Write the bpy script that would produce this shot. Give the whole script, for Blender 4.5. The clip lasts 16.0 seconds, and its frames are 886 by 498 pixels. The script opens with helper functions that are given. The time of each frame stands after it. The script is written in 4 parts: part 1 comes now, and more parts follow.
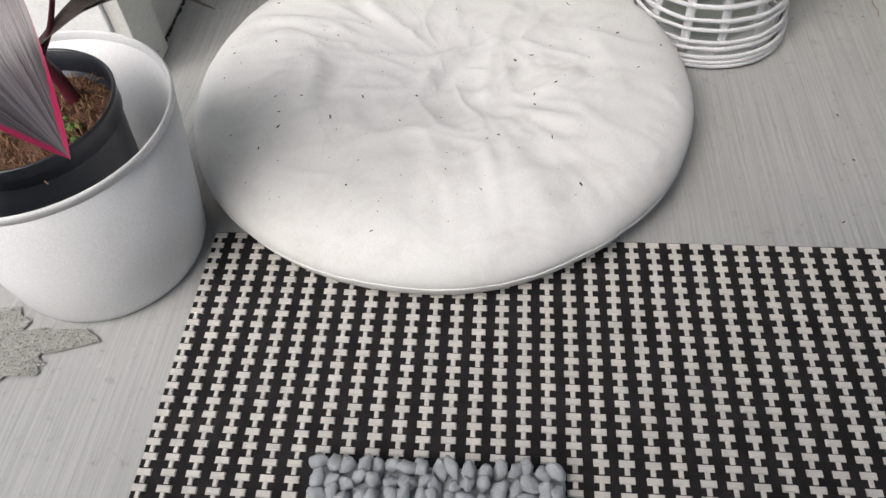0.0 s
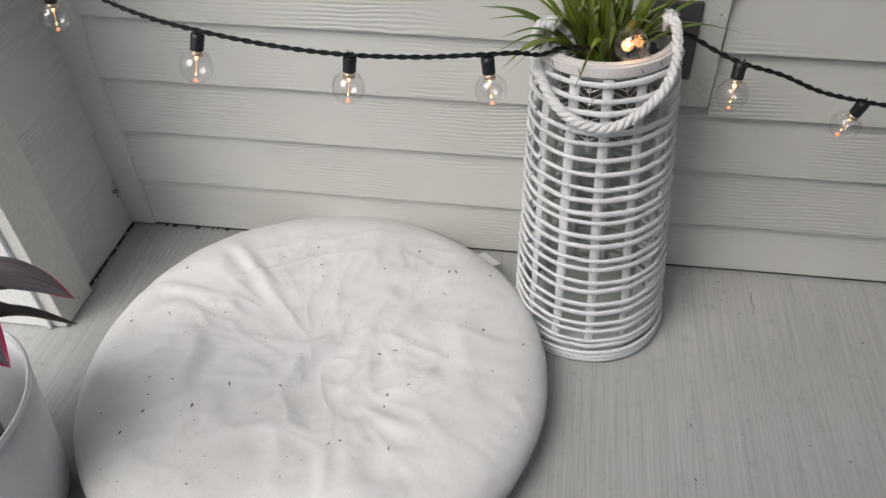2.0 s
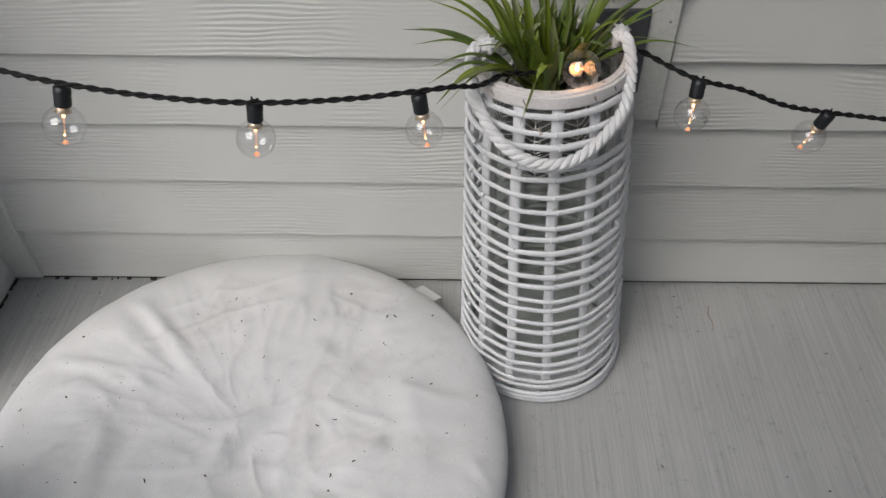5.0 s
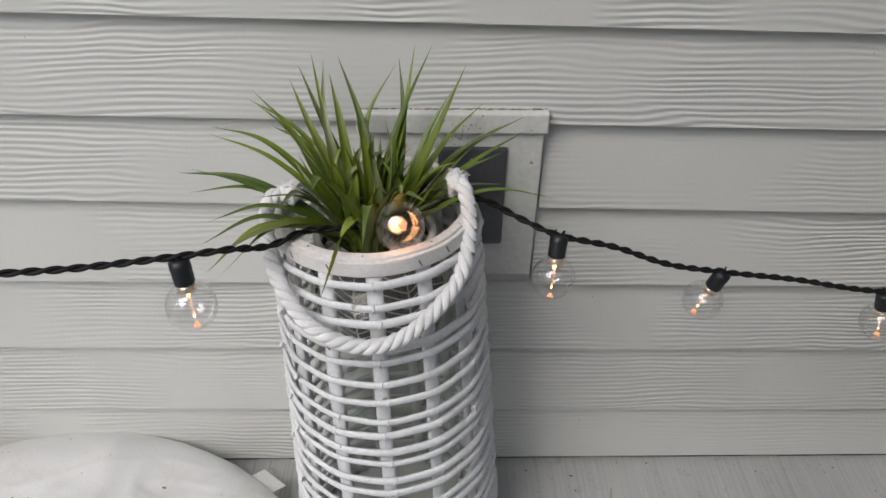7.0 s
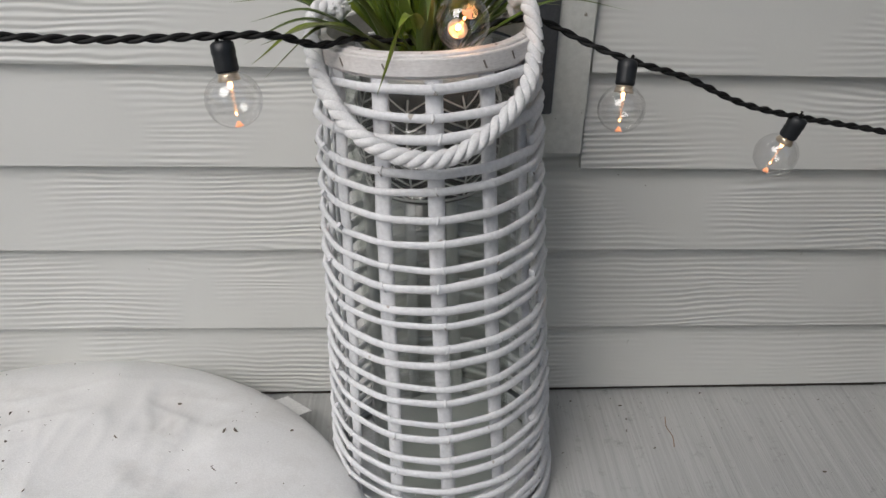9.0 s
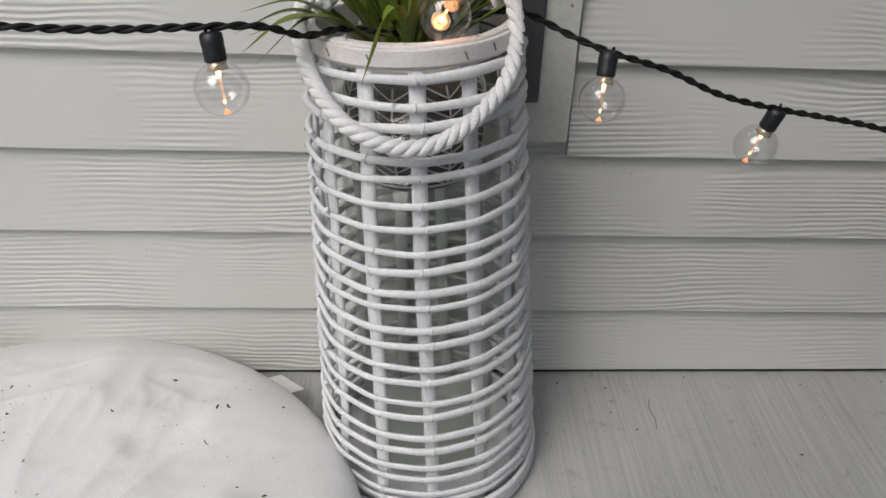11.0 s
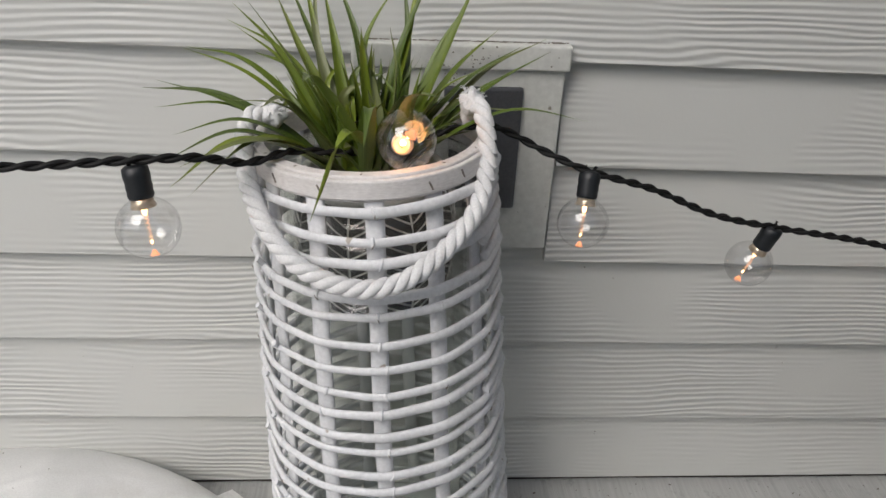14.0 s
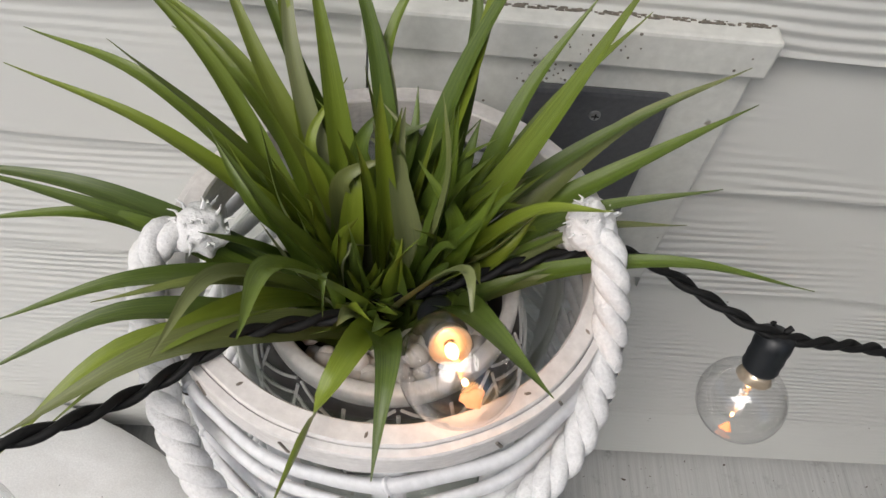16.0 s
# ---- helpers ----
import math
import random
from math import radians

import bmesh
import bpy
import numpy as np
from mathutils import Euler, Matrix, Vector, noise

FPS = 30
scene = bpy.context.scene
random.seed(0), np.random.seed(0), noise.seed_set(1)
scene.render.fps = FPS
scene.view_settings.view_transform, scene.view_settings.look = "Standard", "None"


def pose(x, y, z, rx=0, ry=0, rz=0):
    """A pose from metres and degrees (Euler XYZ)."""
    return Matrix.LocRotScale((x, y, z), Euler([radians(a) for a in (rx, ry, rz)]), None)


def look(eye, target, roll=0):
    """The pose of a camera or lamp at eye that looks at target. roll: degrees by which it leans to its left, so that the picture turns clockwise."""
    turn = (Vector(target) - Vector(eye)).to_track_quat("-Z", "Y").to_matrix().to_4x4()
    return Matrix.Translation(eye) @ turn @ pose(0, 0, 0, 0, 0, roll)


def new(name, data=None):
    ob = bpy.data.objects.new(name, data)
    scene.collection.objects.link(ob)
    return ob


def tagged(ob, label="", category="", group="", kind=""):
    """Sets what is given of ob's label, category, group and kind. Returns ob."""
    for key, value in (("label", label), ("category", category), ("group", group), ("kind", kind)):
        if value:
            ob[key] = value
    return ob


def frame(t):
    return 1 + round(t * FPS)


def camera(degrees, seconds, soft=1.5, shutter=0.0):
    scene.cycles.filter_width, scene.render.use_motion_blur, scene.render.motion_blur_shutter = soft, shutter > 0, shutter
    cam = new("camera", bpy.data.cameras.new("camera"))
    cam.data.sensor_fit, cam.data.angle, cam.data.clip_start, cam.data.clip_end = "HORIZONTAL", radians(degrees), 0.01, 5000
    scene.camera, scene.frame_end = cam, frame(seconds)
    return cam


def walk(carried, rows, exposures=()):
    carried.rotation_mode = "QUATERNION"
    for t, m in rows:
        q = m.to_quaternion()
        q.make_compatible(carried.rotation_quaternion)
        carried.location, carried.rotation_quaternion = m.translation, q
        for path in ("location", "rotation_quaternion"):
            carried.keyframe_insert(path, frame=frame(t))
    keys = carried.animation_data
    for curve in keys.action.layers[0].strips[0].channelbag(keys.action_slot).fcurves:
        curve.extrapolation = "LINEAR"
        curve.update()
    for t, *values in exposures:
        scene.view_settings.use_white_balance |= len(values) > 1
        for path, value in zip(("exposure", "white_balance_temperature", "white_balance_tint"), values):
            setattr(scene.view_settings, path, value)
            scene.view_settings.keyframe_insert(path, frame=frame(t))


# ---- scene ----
cam = camera(60.6, 16.0)
PATH = [
    (0, (0.005, -1.314, 0.823), (-0.163, -0.081, -0.743), -4.6),
    (0.5, (0.057, -1.296, 0.898), (-0.136, -0.074, -0.673), -4.4),
    (1, (0.139, -1.282, 0.978), (-0.062, 0.017, -0.529), -3.2),
    (1.5, (0.257, -1.235, 1.038), (-0.006, 0.167, -0.364), -3.0),
    (2, (0.264, -1.131, 1.045), (-0.013, 0.313, -0.31), -2.7),
    (2.5, (0.228, -1.028, 1.033), (-0.019, 0.397, -0.349), -2.1),
    (3, (0.215, -0.944, 1.027), (-0.02, 0.406, -0.43), -2.9),
    (3.2, (0.215, -0.934, 1.017), (-0.012, 0.407, -0.45), -2.8),
    (5.3, (0.227, -0.96, 1.033), (0.199, 0.483, -0.352), -1.2),
    (5.5, (0.24, -0.961, 1.031), (0.246, 0.513, -0.322), -0.8),
    (6, (0.29, -0.932, 1.036), (0.392, 0.599, -0.246), 0.8),
    (6.5, (0.344, -0.857, 1.022), (0.453, 0.712, -0.215), 1.7),
    (7, (0.368, -0.75, 0.946), (0.42, 0.856, -0.246), 1.1),
    (7.5, (0.358, -0.707, 0.787), (0.389, 0.944, -0.343), 0.7),
    (8, (0.33, -0.723, 0.727), (0.364, 0.961, -0.351), 0.5),
    (8.5, (0.303, -0.773, 0.724), (0.359, 0.932, -0.32), 0.5),
    (9, (0.306, -0.814, 0.725), (0.385, 0.891, -0.317), 0.9),
    (9.2, (0.312, -0.836, 0.723), (0.396, 0.863, -0.328), 1.1),
    (11.3, (0.327, -0.83, 0.742), (0.387, 0.85, -0.341), 1.3),
    (11.5, (0.326, -0.817, 0.743), (0.39, 0.872, -0.327), 1.2),
    (12, (0.326, -0.781, 0.749), (0.407, 0.933, -0.279), 1.0),
    (12.5, (0.328, -0.758, 0.752), (0.427, 0.982, -0.231), 0.8),
    (13, (0.33, -0.753, 0.753), (0.441, 1.002, -0.2), 0.8),
    (13.5, (0.331, -0.748, 0.753), (0.448, 1.002, -0.209), 1.4),
    (14, (0.342, -0.719, 0.78), (0.459, 0.996, -0.243), 2.5),
    (14.5, (0.361, -0.604, 0.817), (0.434, 1.069, -0.276), 3.0),
    (15, (0.343, -0.434, 0.834), (0.436, 0.838, -0.290), 5.9),
    (15.5, (0.337, -0.346, 0.822), (0.426, 0.751, -0.474), 7.1),
    (16, (0.321, -0.322, 0.814), (0.425, 0.652, -0.575), 8.9),
]
EXPOSURES = [(0, 0.30, 6450, 10), (2.0, 0.12, 6400, 10), (3.2, 0.03, 6350, 10), (5.5, -0.12, 6230, 10), (7.0, 0.10, 6220, 10), (9.0, 0.04, 6220, 10), (12.5, 0.13, 6300, 10), (14.2, 0.12, 6300, 10), (15.0, 0.16, 6310, 10), (16.0, 0.36, 6330, 10)]
walk(cam, [(t, look(eye, target, roll)) for t, eye, target, roll in PATH], EXPOSURES)

# ---- light ----
world = bpy.data.worlds.new("sky")
world.use_nodes = True
scene.world = world
wn = world.node_tree.nodes
sky = wn.new("ShaderNodeTexSky")
sky.sky_type, sky.sun_disc = "NISHITA", False
sky.sun_elevation, sky.sun_rotation = radians(51), radians(215)
sky.air_density, sky.dust_density, sky.ozone_density = 1.0, 4.0, 0.6
bg = wn["Background"]
bg.inputs["Strength"].default_value = 0.12
world.node_tree.links.new(sky.outputs["Color"], bg.inputs["Color"])
sun = new("sun", bpy.data.lights.new("sun", "SUN"))
sun.data.energy, sun.data.angle, sun.data.color = 1.75, radians(44), (1.0, 0.985, 0.955)
sun.matrix_world = look((-3.8, -5.4, 8.3), (0, 0, 0))


# ---- materials ----
def nodes(name):
    m = bpy.data.materials.new(name)
    m.use_nodes = True
    return m, m.node_tree.nodes, m.node_tree.links, m.node_tree.nodes["Principled BSDF"]


def coords(n, l, scale, kind="Object"):
    tc, mp = n.new("ShaderNodeTexCoord"), n.new("ShaderNodeMapping")
    mp.inputs["Scale"].default_value = scale
    l.new(tc.outputs[kind], mp.inputs["Vector"])
    return mp.outputs["Vector"]


def noise_tex(n, l, vec, scale, detail=4, rough=0.55, dist=0.0):
    t = n.new("ShaderNodeTexNoise")
    t.inputs["Scale"].default_value, t.inputs["Detail"].default_value = scale, detail
    t.inputs["Roughness"].default_value, t.inputs["Distortion"].default_value = rough, dist
    if vec is not None:
        l.new(vec, t.inputs["Vector"])
    return t.outputs["Fac"]


def ramp(n, l, fac, stops):
    r = n.new("ShaderNodeValToRGB")
    while len(r.color_ramp.elements) < len(stops):
        r.color_ramp.elements.new(0.5)
    for e, (p, c) in zip(r.color_ramp.elements, stops):
        e.position, e.color = p, (*c, 1)
    l.new(fac, r.inputs["Fac"])
    return r.outputs["Color"]


def mixc(n, l, fac, a, b, mode="MIX"):
    m = n.new("ShaderNodeMix")
    m.data_type, m.blend_type = "RGBA", mode
    for v, sock in ((fac, m.inputs[0]), (a, m.inputs[6]), (b, m.inputs[7])):
        if isinstance(v, (int, float)):
            sock.default_value = v
        elif isinstance(v, tuple):
            sock.default_value = (*v, 1)
        else:
            l.new(v, sock)
    return m.outputs[2]


def bump(n, l, p, height, strength, dist=0.01, normal=None):
    b = n.new("ShaderNodeBump")
    b.inputs["Strength"].default_value, b.inputs["Distance"].default_value = strength, dist
    l.new(height, b.inputs["Height"])
    if normal is not None:
        l.new(normal, b.inputs["Normal"])
    l.new(b.outputs["Normal"], p.inputs["Normal"])
    return b.outputs["Normal"]


def surface(name, c1, c2, rough=0.6, scale=6.0, fine=120.0, relief=0.15, dist=0.002, metal=0.0, spec=0.5, stretch=(1, 1, 1), vary=0.0, speck=None):
    """Two-scale colour variation with fine relief. speck: (colour, noise scale, threshold) adds dark flecks."""
    m, n, l, p = nodes(name)
    v = coords(n, l, stretch)
    big = noise_tex(n, l, v, scale, 5)
    small = noise_tex(n, l, v, fine, 3)
    col = mixc(n, l, ramp(n, l, big, [(0.3, (0, 0, 0)), (0.7, (1, 1, 1))]), c1, c2)
    col = mixc(n, l, 0.25, col, ramp(n, l, small, [(0.25, tuple(c * 0.6 for c in c1)), (0.75, tuple(min(1, c * 1.25) for c in c2))]))
    if vary:
        oi = n.new("ShaderNodeObjectInfo")
        col = mixc(n, l, vary, col, ramp(n, l, oi.outputs["Random"], [(0, tuple(c * 0.55 for c in c1)), (1, tuple(min(1, c * 1.35) for c in c2))]))
    if speck:
        sc, s, th = speck
        f = noise_tex(n, l, v, s, 2, 0.6)
        col = mixc(n, l, ramp(n, l, f, [(th, (0, 0, 0)), (th + 0.03, (1, 1, 1))]), col, sc)
    l.new(col, p.inputs["Base Color"])
    p.inputs["Roughness"].default_value, p.inputs["Metallic"].default_value = rough, metal
    p.inputs["Specular IOR Level"].default_value = spec
    if relief:
        bump(n, l, p, small, relief, dist)
    return m


def siding_material():
    """Painted fibre-cement board with a pressed wood grain along its length."""
    m, n, l, p = nodes("siding_paint")
    oi = n.new("ShaderNodeObjectInfo")
    tc = n.new("ShaderNodeTexCoord")
    add = n.new("ShaderNodeVectorMath")
    add.operation = "ADD"
    mul = n.new("ShaderNodeVectorMath")
    mul.operation = "MULTIPLY"
    mul.inputs[1].default_value = (7, 0, 3)
    l.new(oi.outputs["Random"], mul.inputs[0])
    l.new(tc.outputs["Object"], add.inputs[0])
    l.new(mul.outputs[0], add.inputs[1])
    mp = n.new("ShaderNodeMapping")
    mp.inputs["Scale"].default_value = (4.0, 4.0, 15)
    l.new(add.outputs[0], mp.inputs["Vector"])
    g = noise_tex(n, l, mp.outputs["Vector"], 1.0, 2, 0.45, 0.4)
    sep = n.new("ShaderNodeSeparateXYZ")
    l.new(add.outputs[0], sep.inputs[0])
    flow = n.new("ShaderNodeMath")
    flow.operation, flow.inputs[1].default_value = "MULTIPLY", 25.0
    l.new(g, flow.inputs[0])
    lines = n.new("ShaderNodeMath")
    lines.operation, lines.inputs[1].default_value = "MULTIPLY_ADD", 880.0
    l.new(sep.outputs["Z"], lines.inputs[0])
    l.new(flow.outputs[0], lines.inputs[2])
    sn = n.new("ShaderNodeMath")
    sn.operation = "SINE"
    l.new(lines.outputs[0], sn.inputs[0])
    mask = noise_tex(n, l, add.outputs[0], 5.0, 2)
    mk = n.new("ShaderNodeMapRange")
    mk.inputs["From Min"].default_value, mk.inputs["From Max"].default_value = 0.40, 0.60
    l.new(mask, mk.inputs["Value"])
    hm = n.new("ShaderNodeMath")
    hm.operation = "MULTIPLY"
    l.new(sn.outputs[0], hm.inputs[0])
    l.new(mk.outputs["Result"], hm.inputs[1])
    fine = noise_tex(n, l, add.outputs[0], 240, 3)
    n1 = bump(n, l, p, hm.outputs[0], 0.55, 0.0010)
    bump(n, l, p, fine, 0.06, 0.001, n1)
    big = noise_tex(n, l, add.outputs[0], 2.2, 5)
    col = mixc(n, l, ramp(n, l, big, [(0.3, (0, 0, 0)), (0.7, (1, 1, 1))]), (0.575, 0.58, 0.555), (0.635, 0.64, 0.615))
    dirt = noise_tex(n, l, add.outputs[0], 55, 6, 0.7)
    col = mixc(n, l, ramp(n, l, dirt, [(0.70, (0, 0, 0)), (0.78, (0.6, 0.6, 0.6))]), col, (0.30, 0.28, 0.24))
    l.new(col, p.inputs["Base Color"])
    p.inputs["Roughness"].default_value = 0.5
    return m


def concrete_material():
    """Painted porch slab, broom-finished towards the wall."""
    m, n, l, p = nodes("painted_concrete")
    v = coords(n, l, (1, 1, 1))
    vs = coords(n, l, (170, 3.5, 1))
    broom = noise_tex(n, l, vs, 1.0, 4, 0.6)
    fine = noise_tex(n, l, v, 300, 3)
    mask = noise_tex(n, l, v, 6, 3)
    hm = n.new("ShaderNodeMath")
    hm.operation = "MULTIPLY"
    l.new(broom, hm.inputs[0])
    l.new(mask, hm.inputs[1])
    n1 = bump(n, l, p, hm.outputs[0], 0.9, 0.004)
    bump(n, l, p, fine, 0.12, 0.001, n1)
    big = noise_tex(n, l, v, 2.6, 6)
    col = mixc(n, l, ramp(n, l, big, [(0.3, (0, 0, 0)), (0.7, (1, 1, 1))]), (0.365, 0.370, 0.360), (0.450, 0.456, 0.445))
    col = mixc(n, l, 0.22, col, ramp(n, l, broom, [(0.35, (0.2, 0.2, 0.195)), (0.65, (0.55, 0.56, 0.55))]))
    st = noise_tex(n, l, v, 38, 6, 0.75)
    col = mixc(n, l, ramp(n, l, st, [(0.57, (0, 0, 0)), (0.70, (0.55, 0.55, 0.55))]), col, (0.18, 0.178, 0.165))
    wear = noise_tex(n, l, v, 13, 6, 0.7)
    col = mixc(n, l, ramp(n, l, wear, [(0.66, (0, 0, 0)), (0.72, (0.5, 0.5, 0.5))]), col, (0.52, 0.525, 0.51))
    l.new(col, p.inputs["Base Color"])
    p.inputs["Roughness"].default_value = 0.6
    return m


def thin_glass(name, tint=(1, 1, 1), gloss=0.72, rough=0.02, least=0.115):
    m, n, l, p = nodes(name)
    n.remove(p)
    tr, gl, fr, mx = n.new("ShaderNodeBsdfTransparent"), n.new("ShaderNodeBsdfGlossy"), n.new("ShaderNodeLayerWeight"), n.new("ShaderNodeMixShader")
    pw, sc = n.new("ShaderNodeMath"), n.new("ShaderNodeMath")
    pw.operation, pw.inputs[1].default_value = "POWER", 2.6
    sc.operation, sc.inputs[1].default_value, sc.inputs[2].default_value = "MULTIPLY_ADD", gloss, least
    tr.inputs["Color"].default_value = (*tint, 1)
    gl.inputs["Roughness"].default_value = rough
    fr.inputs["Blend"].default_value = 0.5
    l.new(fr.outputs["Facing"], pw.inputs[0])
    l.new(pw.outputs[0], sc.inputs[0])
    l.new(sc.outputs[0], mx.inputs[0])
    l.new(tr.outputs[0], mx.inputs[1])
    l.new(gl.outputs[0], mx.inputs[2])
    l.new(mx.outputs[0], n["Material Output"].inputs["Surface"])
    return m


def glowing(name, color, strength):
    m, n, l, p = nodes(name)
    p.inputs["Base Color"].default_value = (*color, 1)
    p.inputs["Emission Color"].default_value = (*color, 1)
    p.inputs["Emission Strength"].default_value = strength
    return m


def blade_material():
    """Artificial grass: root darkened for the shade inside the tuft, olive to fresh green along the blade, pale midrib,
    each blade a little different.
    """
    m, n, l, p = nodes("grass_blade")
    uv = n.new("ShaderNodeUVMap")
    sp = n.new("ShaderNodeSeparateXYZ")
    l.new(uv.outputs[0], sp.inputs[0])
    oi = n.new("ShaderNodeObjectInfo")
    # near-black root colour stands for shade deep in the tuft
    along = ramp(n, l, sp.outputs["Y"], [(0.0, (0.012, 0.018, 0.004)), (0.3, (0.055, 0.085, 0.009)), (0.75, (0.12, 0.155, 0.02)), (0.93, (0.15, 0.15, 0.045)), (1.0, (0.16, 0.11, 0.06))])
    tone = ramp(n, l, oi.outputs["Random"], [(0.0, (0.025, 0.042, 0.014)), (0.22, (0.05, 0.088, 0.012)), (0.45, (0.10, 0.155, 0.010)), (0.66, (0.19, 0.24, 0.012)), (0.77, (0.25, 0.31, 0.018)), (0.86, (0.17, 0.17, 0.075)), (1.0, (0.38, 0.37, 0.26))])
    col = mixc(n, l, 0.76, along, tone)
    st = coords(n, l, (90, 2.0, 1), "UV")
    streak = noise_tex(n, l, st, 1.0, 2)
    col = mixc(n, l, 0.38, col, ramp(n, l, streak, [(0.32, (0.02, 0.035, 0.008)), (0.55, (0.12, 0.18, 0.03)), (0.72, (0.32, 0.38, 0.10))]))
    l.new(col, p.inputs["Base Color"])
    p.inputs["Roughness"].default_value = 0.33
    p.inputs["Subsurface Weight"].default_value = 0.0
    bump(n, l, p, streak, 0.2, 0.001)
    return m


def ti_leaf_material():
    """Dark bronze leaf with grey sheen, magenta along margin and tip."""
    m, n, l, p = nodes("ti_leaf")
    uv = n.new("ShaderNodeUVMap")
    sp = n.new("ShaderNodeSeparateXYZ")
    l.new(uv.outputs[0], sp.inputs[0])
    c = n.new("ShaderNodeMath")
    c.operation = "SUBTRACT"
    c.inputs[1].default_value = 0.5
    l.new(sp.outputs["X"], c.inputs[0])
    a = n.new("ShaderNodeMath")
    a.operation = "ABSOLUTE"
    l.new(c.outputs[0], a.inputs[0])
    y2 = n.new("ShaderNodeMath")
    y2.operation = "POWER"
    y2.inputs[1].default_value = 7.0
    l.new(sp.outputs["Y"], y2.inputs[0])
    st = coords(n, l, (22, 1.6, 1), "UV")
    streak = noise_tex(n, l, st, 1.0, 4, 0.6, 0.5)
    s1 = n.new("ShaderNodeMath")
    s1.operation = "MULTIPLY_ADD"
    s1.inputs[1].default_value = 0.12
    l.new(streak, s1.inputs[0])
    l.new(a.outputs[0], s1.inputs[2])
    s2 = n.new("ShaderNodeMath")
    s2.operation = "MULTIPLY_ADD"
    s2.inputs[1].default_value = 0.42
    l.new(y2.outputs[0], s2.inputs[0])
    l.new(s1.outputs[0], s2.inputs[2])
    base = ramp(n, l, streak, [(0.3, (0.05, 0.035, 0.04)), (0.5, (0.13, 0.115, 0.125)), (0.7, (0.25, 0.225, 0.235))])
    pink = mixc(n, l, 0.3, (0.62, 0.03, 0.14), (0.40, 0.02, 0.08))
    fac = ramp(n, l, s2.outputs[0], [(0.562, (0, 0, 0)), (0.61, (1, 1, 1))])
    l.new(mixc(n, l, fac, base, pink), p.inputs["Base Color"])
    p.inputs["Roughness"].default_value = 0.32
    bump(n, l, p, streak, 0.35, 0.002)
    return m


M_SIDING = siding_material()
M_TRIM = surface("trim_paint", (0.60, 0.605, 0.57), (0.66, 0.665, 0.63), 0.5, 3, 160, 0.08, 0.001, speck=((0.25, 0.23, 0.19), 60, 0.74))
# trim paint lightened, with the daylight on the front casings put into its colour
M_TRIMLIT = surface("trim_paint_lit", (0.76, 0.765, 0.76), (0.82, 0.825, 0.82), 0.5, 3, 160, 0.08, 0.001)
M_CONCRETE = concrete_material()
M_GRIT = surface("exposed_aggregate", (0.22, 0.22, 0.20), (0.40, 0.395, 0.37), 0.85, 90, 300, 0.9, 0.004, speck=((0.16, 0.15, 0.13), 220, 0.58))
M_CANVAS = surface("cream_canvas", (0.73, 0.73, 0.72), (0.80, 0.80, 0.795), 0.9, 5, 700, 0.3, 0.0008, spec=0.2)
cn, cl = M_CANVAS.node_tree.nodes, M_CANVAS.node_tree.links
old = cn["Principled BSDF"].inputs["Base Color"].links[0].from_socket
stain = ramp(cn, cl, noise_tex(cn, cl, coords(cn, cl, (1, 1, 1)), 9, 8, 0.72, 0.6), [(0.50, (0, 0, 0)), (0.72, (0.45, 0.45, 0.45))])
cl.new(mixc(cn, cl, stain, old, (0.53, 0.51, 0.48)), cn["Principled BSDF"].inputs["Base Color"])
M_WICKER = surface("white_painted_cane", (0.66, 0.665, 0.675), (0.77, 0.775, 0.79), 0.5, 25, 260, 0.2, 0.001, speck=((0.42, 0.38, 0.34), 60, 0.72))
M_RIM = surface("whitewashed_wood", (0.62, 0.58, 0.555), (0.80, 0.78, 0.765), 0.55, 14, 220, 0.25, 0.001, stretch=(1, 1, 3), speck=((0.34, 0.26, 0.21), 34, 0.70))
M_ROPE = surface("white_cotton_rope", (0.68, 0.675, 0.675), (0.80, 0.80, 0.80), 0.95, 40, 600, 0.6, 0.001, spec=0.15)
M_KNOT = surface("cane_knot", (0.10, 0.085, 0.07), (0.30, 0.26, 0.22), 0.7, 60, 300, 0.2)
M_BLACKWIRE = surface("black_cable", (0.006, 0.006, 0.006), (0.012, 0.012, 0.012), 0.6, 60, 400, 0.2, 0.001, spec=0.25)
M_SOCKET = surface("black_plastic", (0.008, 0.010, 0.012), (0.016, 0.018, 0.021), 0.45, 40, 500, 0.1, 0.001)
M_GLASS = thin_glass("clear_bulb_glass", (0.995, 0.995, 0.995))
M_JAR = thin_glass("clear_jar_glass", (0.965, 0.975, 0.96), 0.30, 0.03, 0.035)
M_FILAMENT = glowing("filament", (1.0, 0.50, 0.20), 9.0)
# glow that stands for the filament mirrored in the globe's end
M_REFLECTION = glowing("globe_reflection", (1.0, 0.36, 0.15), 0.85)
M_COIL = glowing("coil", (1.0, 0.48, 0.2), 1.2)
M_BRASS = surface("bulb_collar", (0.62, 0.50, 0.36), (0.75, 0.62, 0.46), 0.3, 40, 200, 0.05, metal=0.6)
M_PLATE = surface("dark_bronze_plate", (0.075, 0.078, 0.085), (0.115, 0.118, 0.125), 0.42, 8, 400, 0.12, 0.0006, metal=0.3)
M_SCREW = surface("steel_screw", (0.35, 0.35, 0.35), (0.5, 0.5, 0.5), 0.35, 30, 200, 0.1, metal=0.9)
M_POTDARK = surface("grey_glaze", (0.060, 0.057, 0.056), (0.085, 0.080, 0.078), 0.5, 20, 300, 0.1)
M_POTWHITE = surface("white_glaze", (0.72, 0.715, 0.70), (0.80, 0.795, 0.78), 0.4, 20, 300, 0.1)
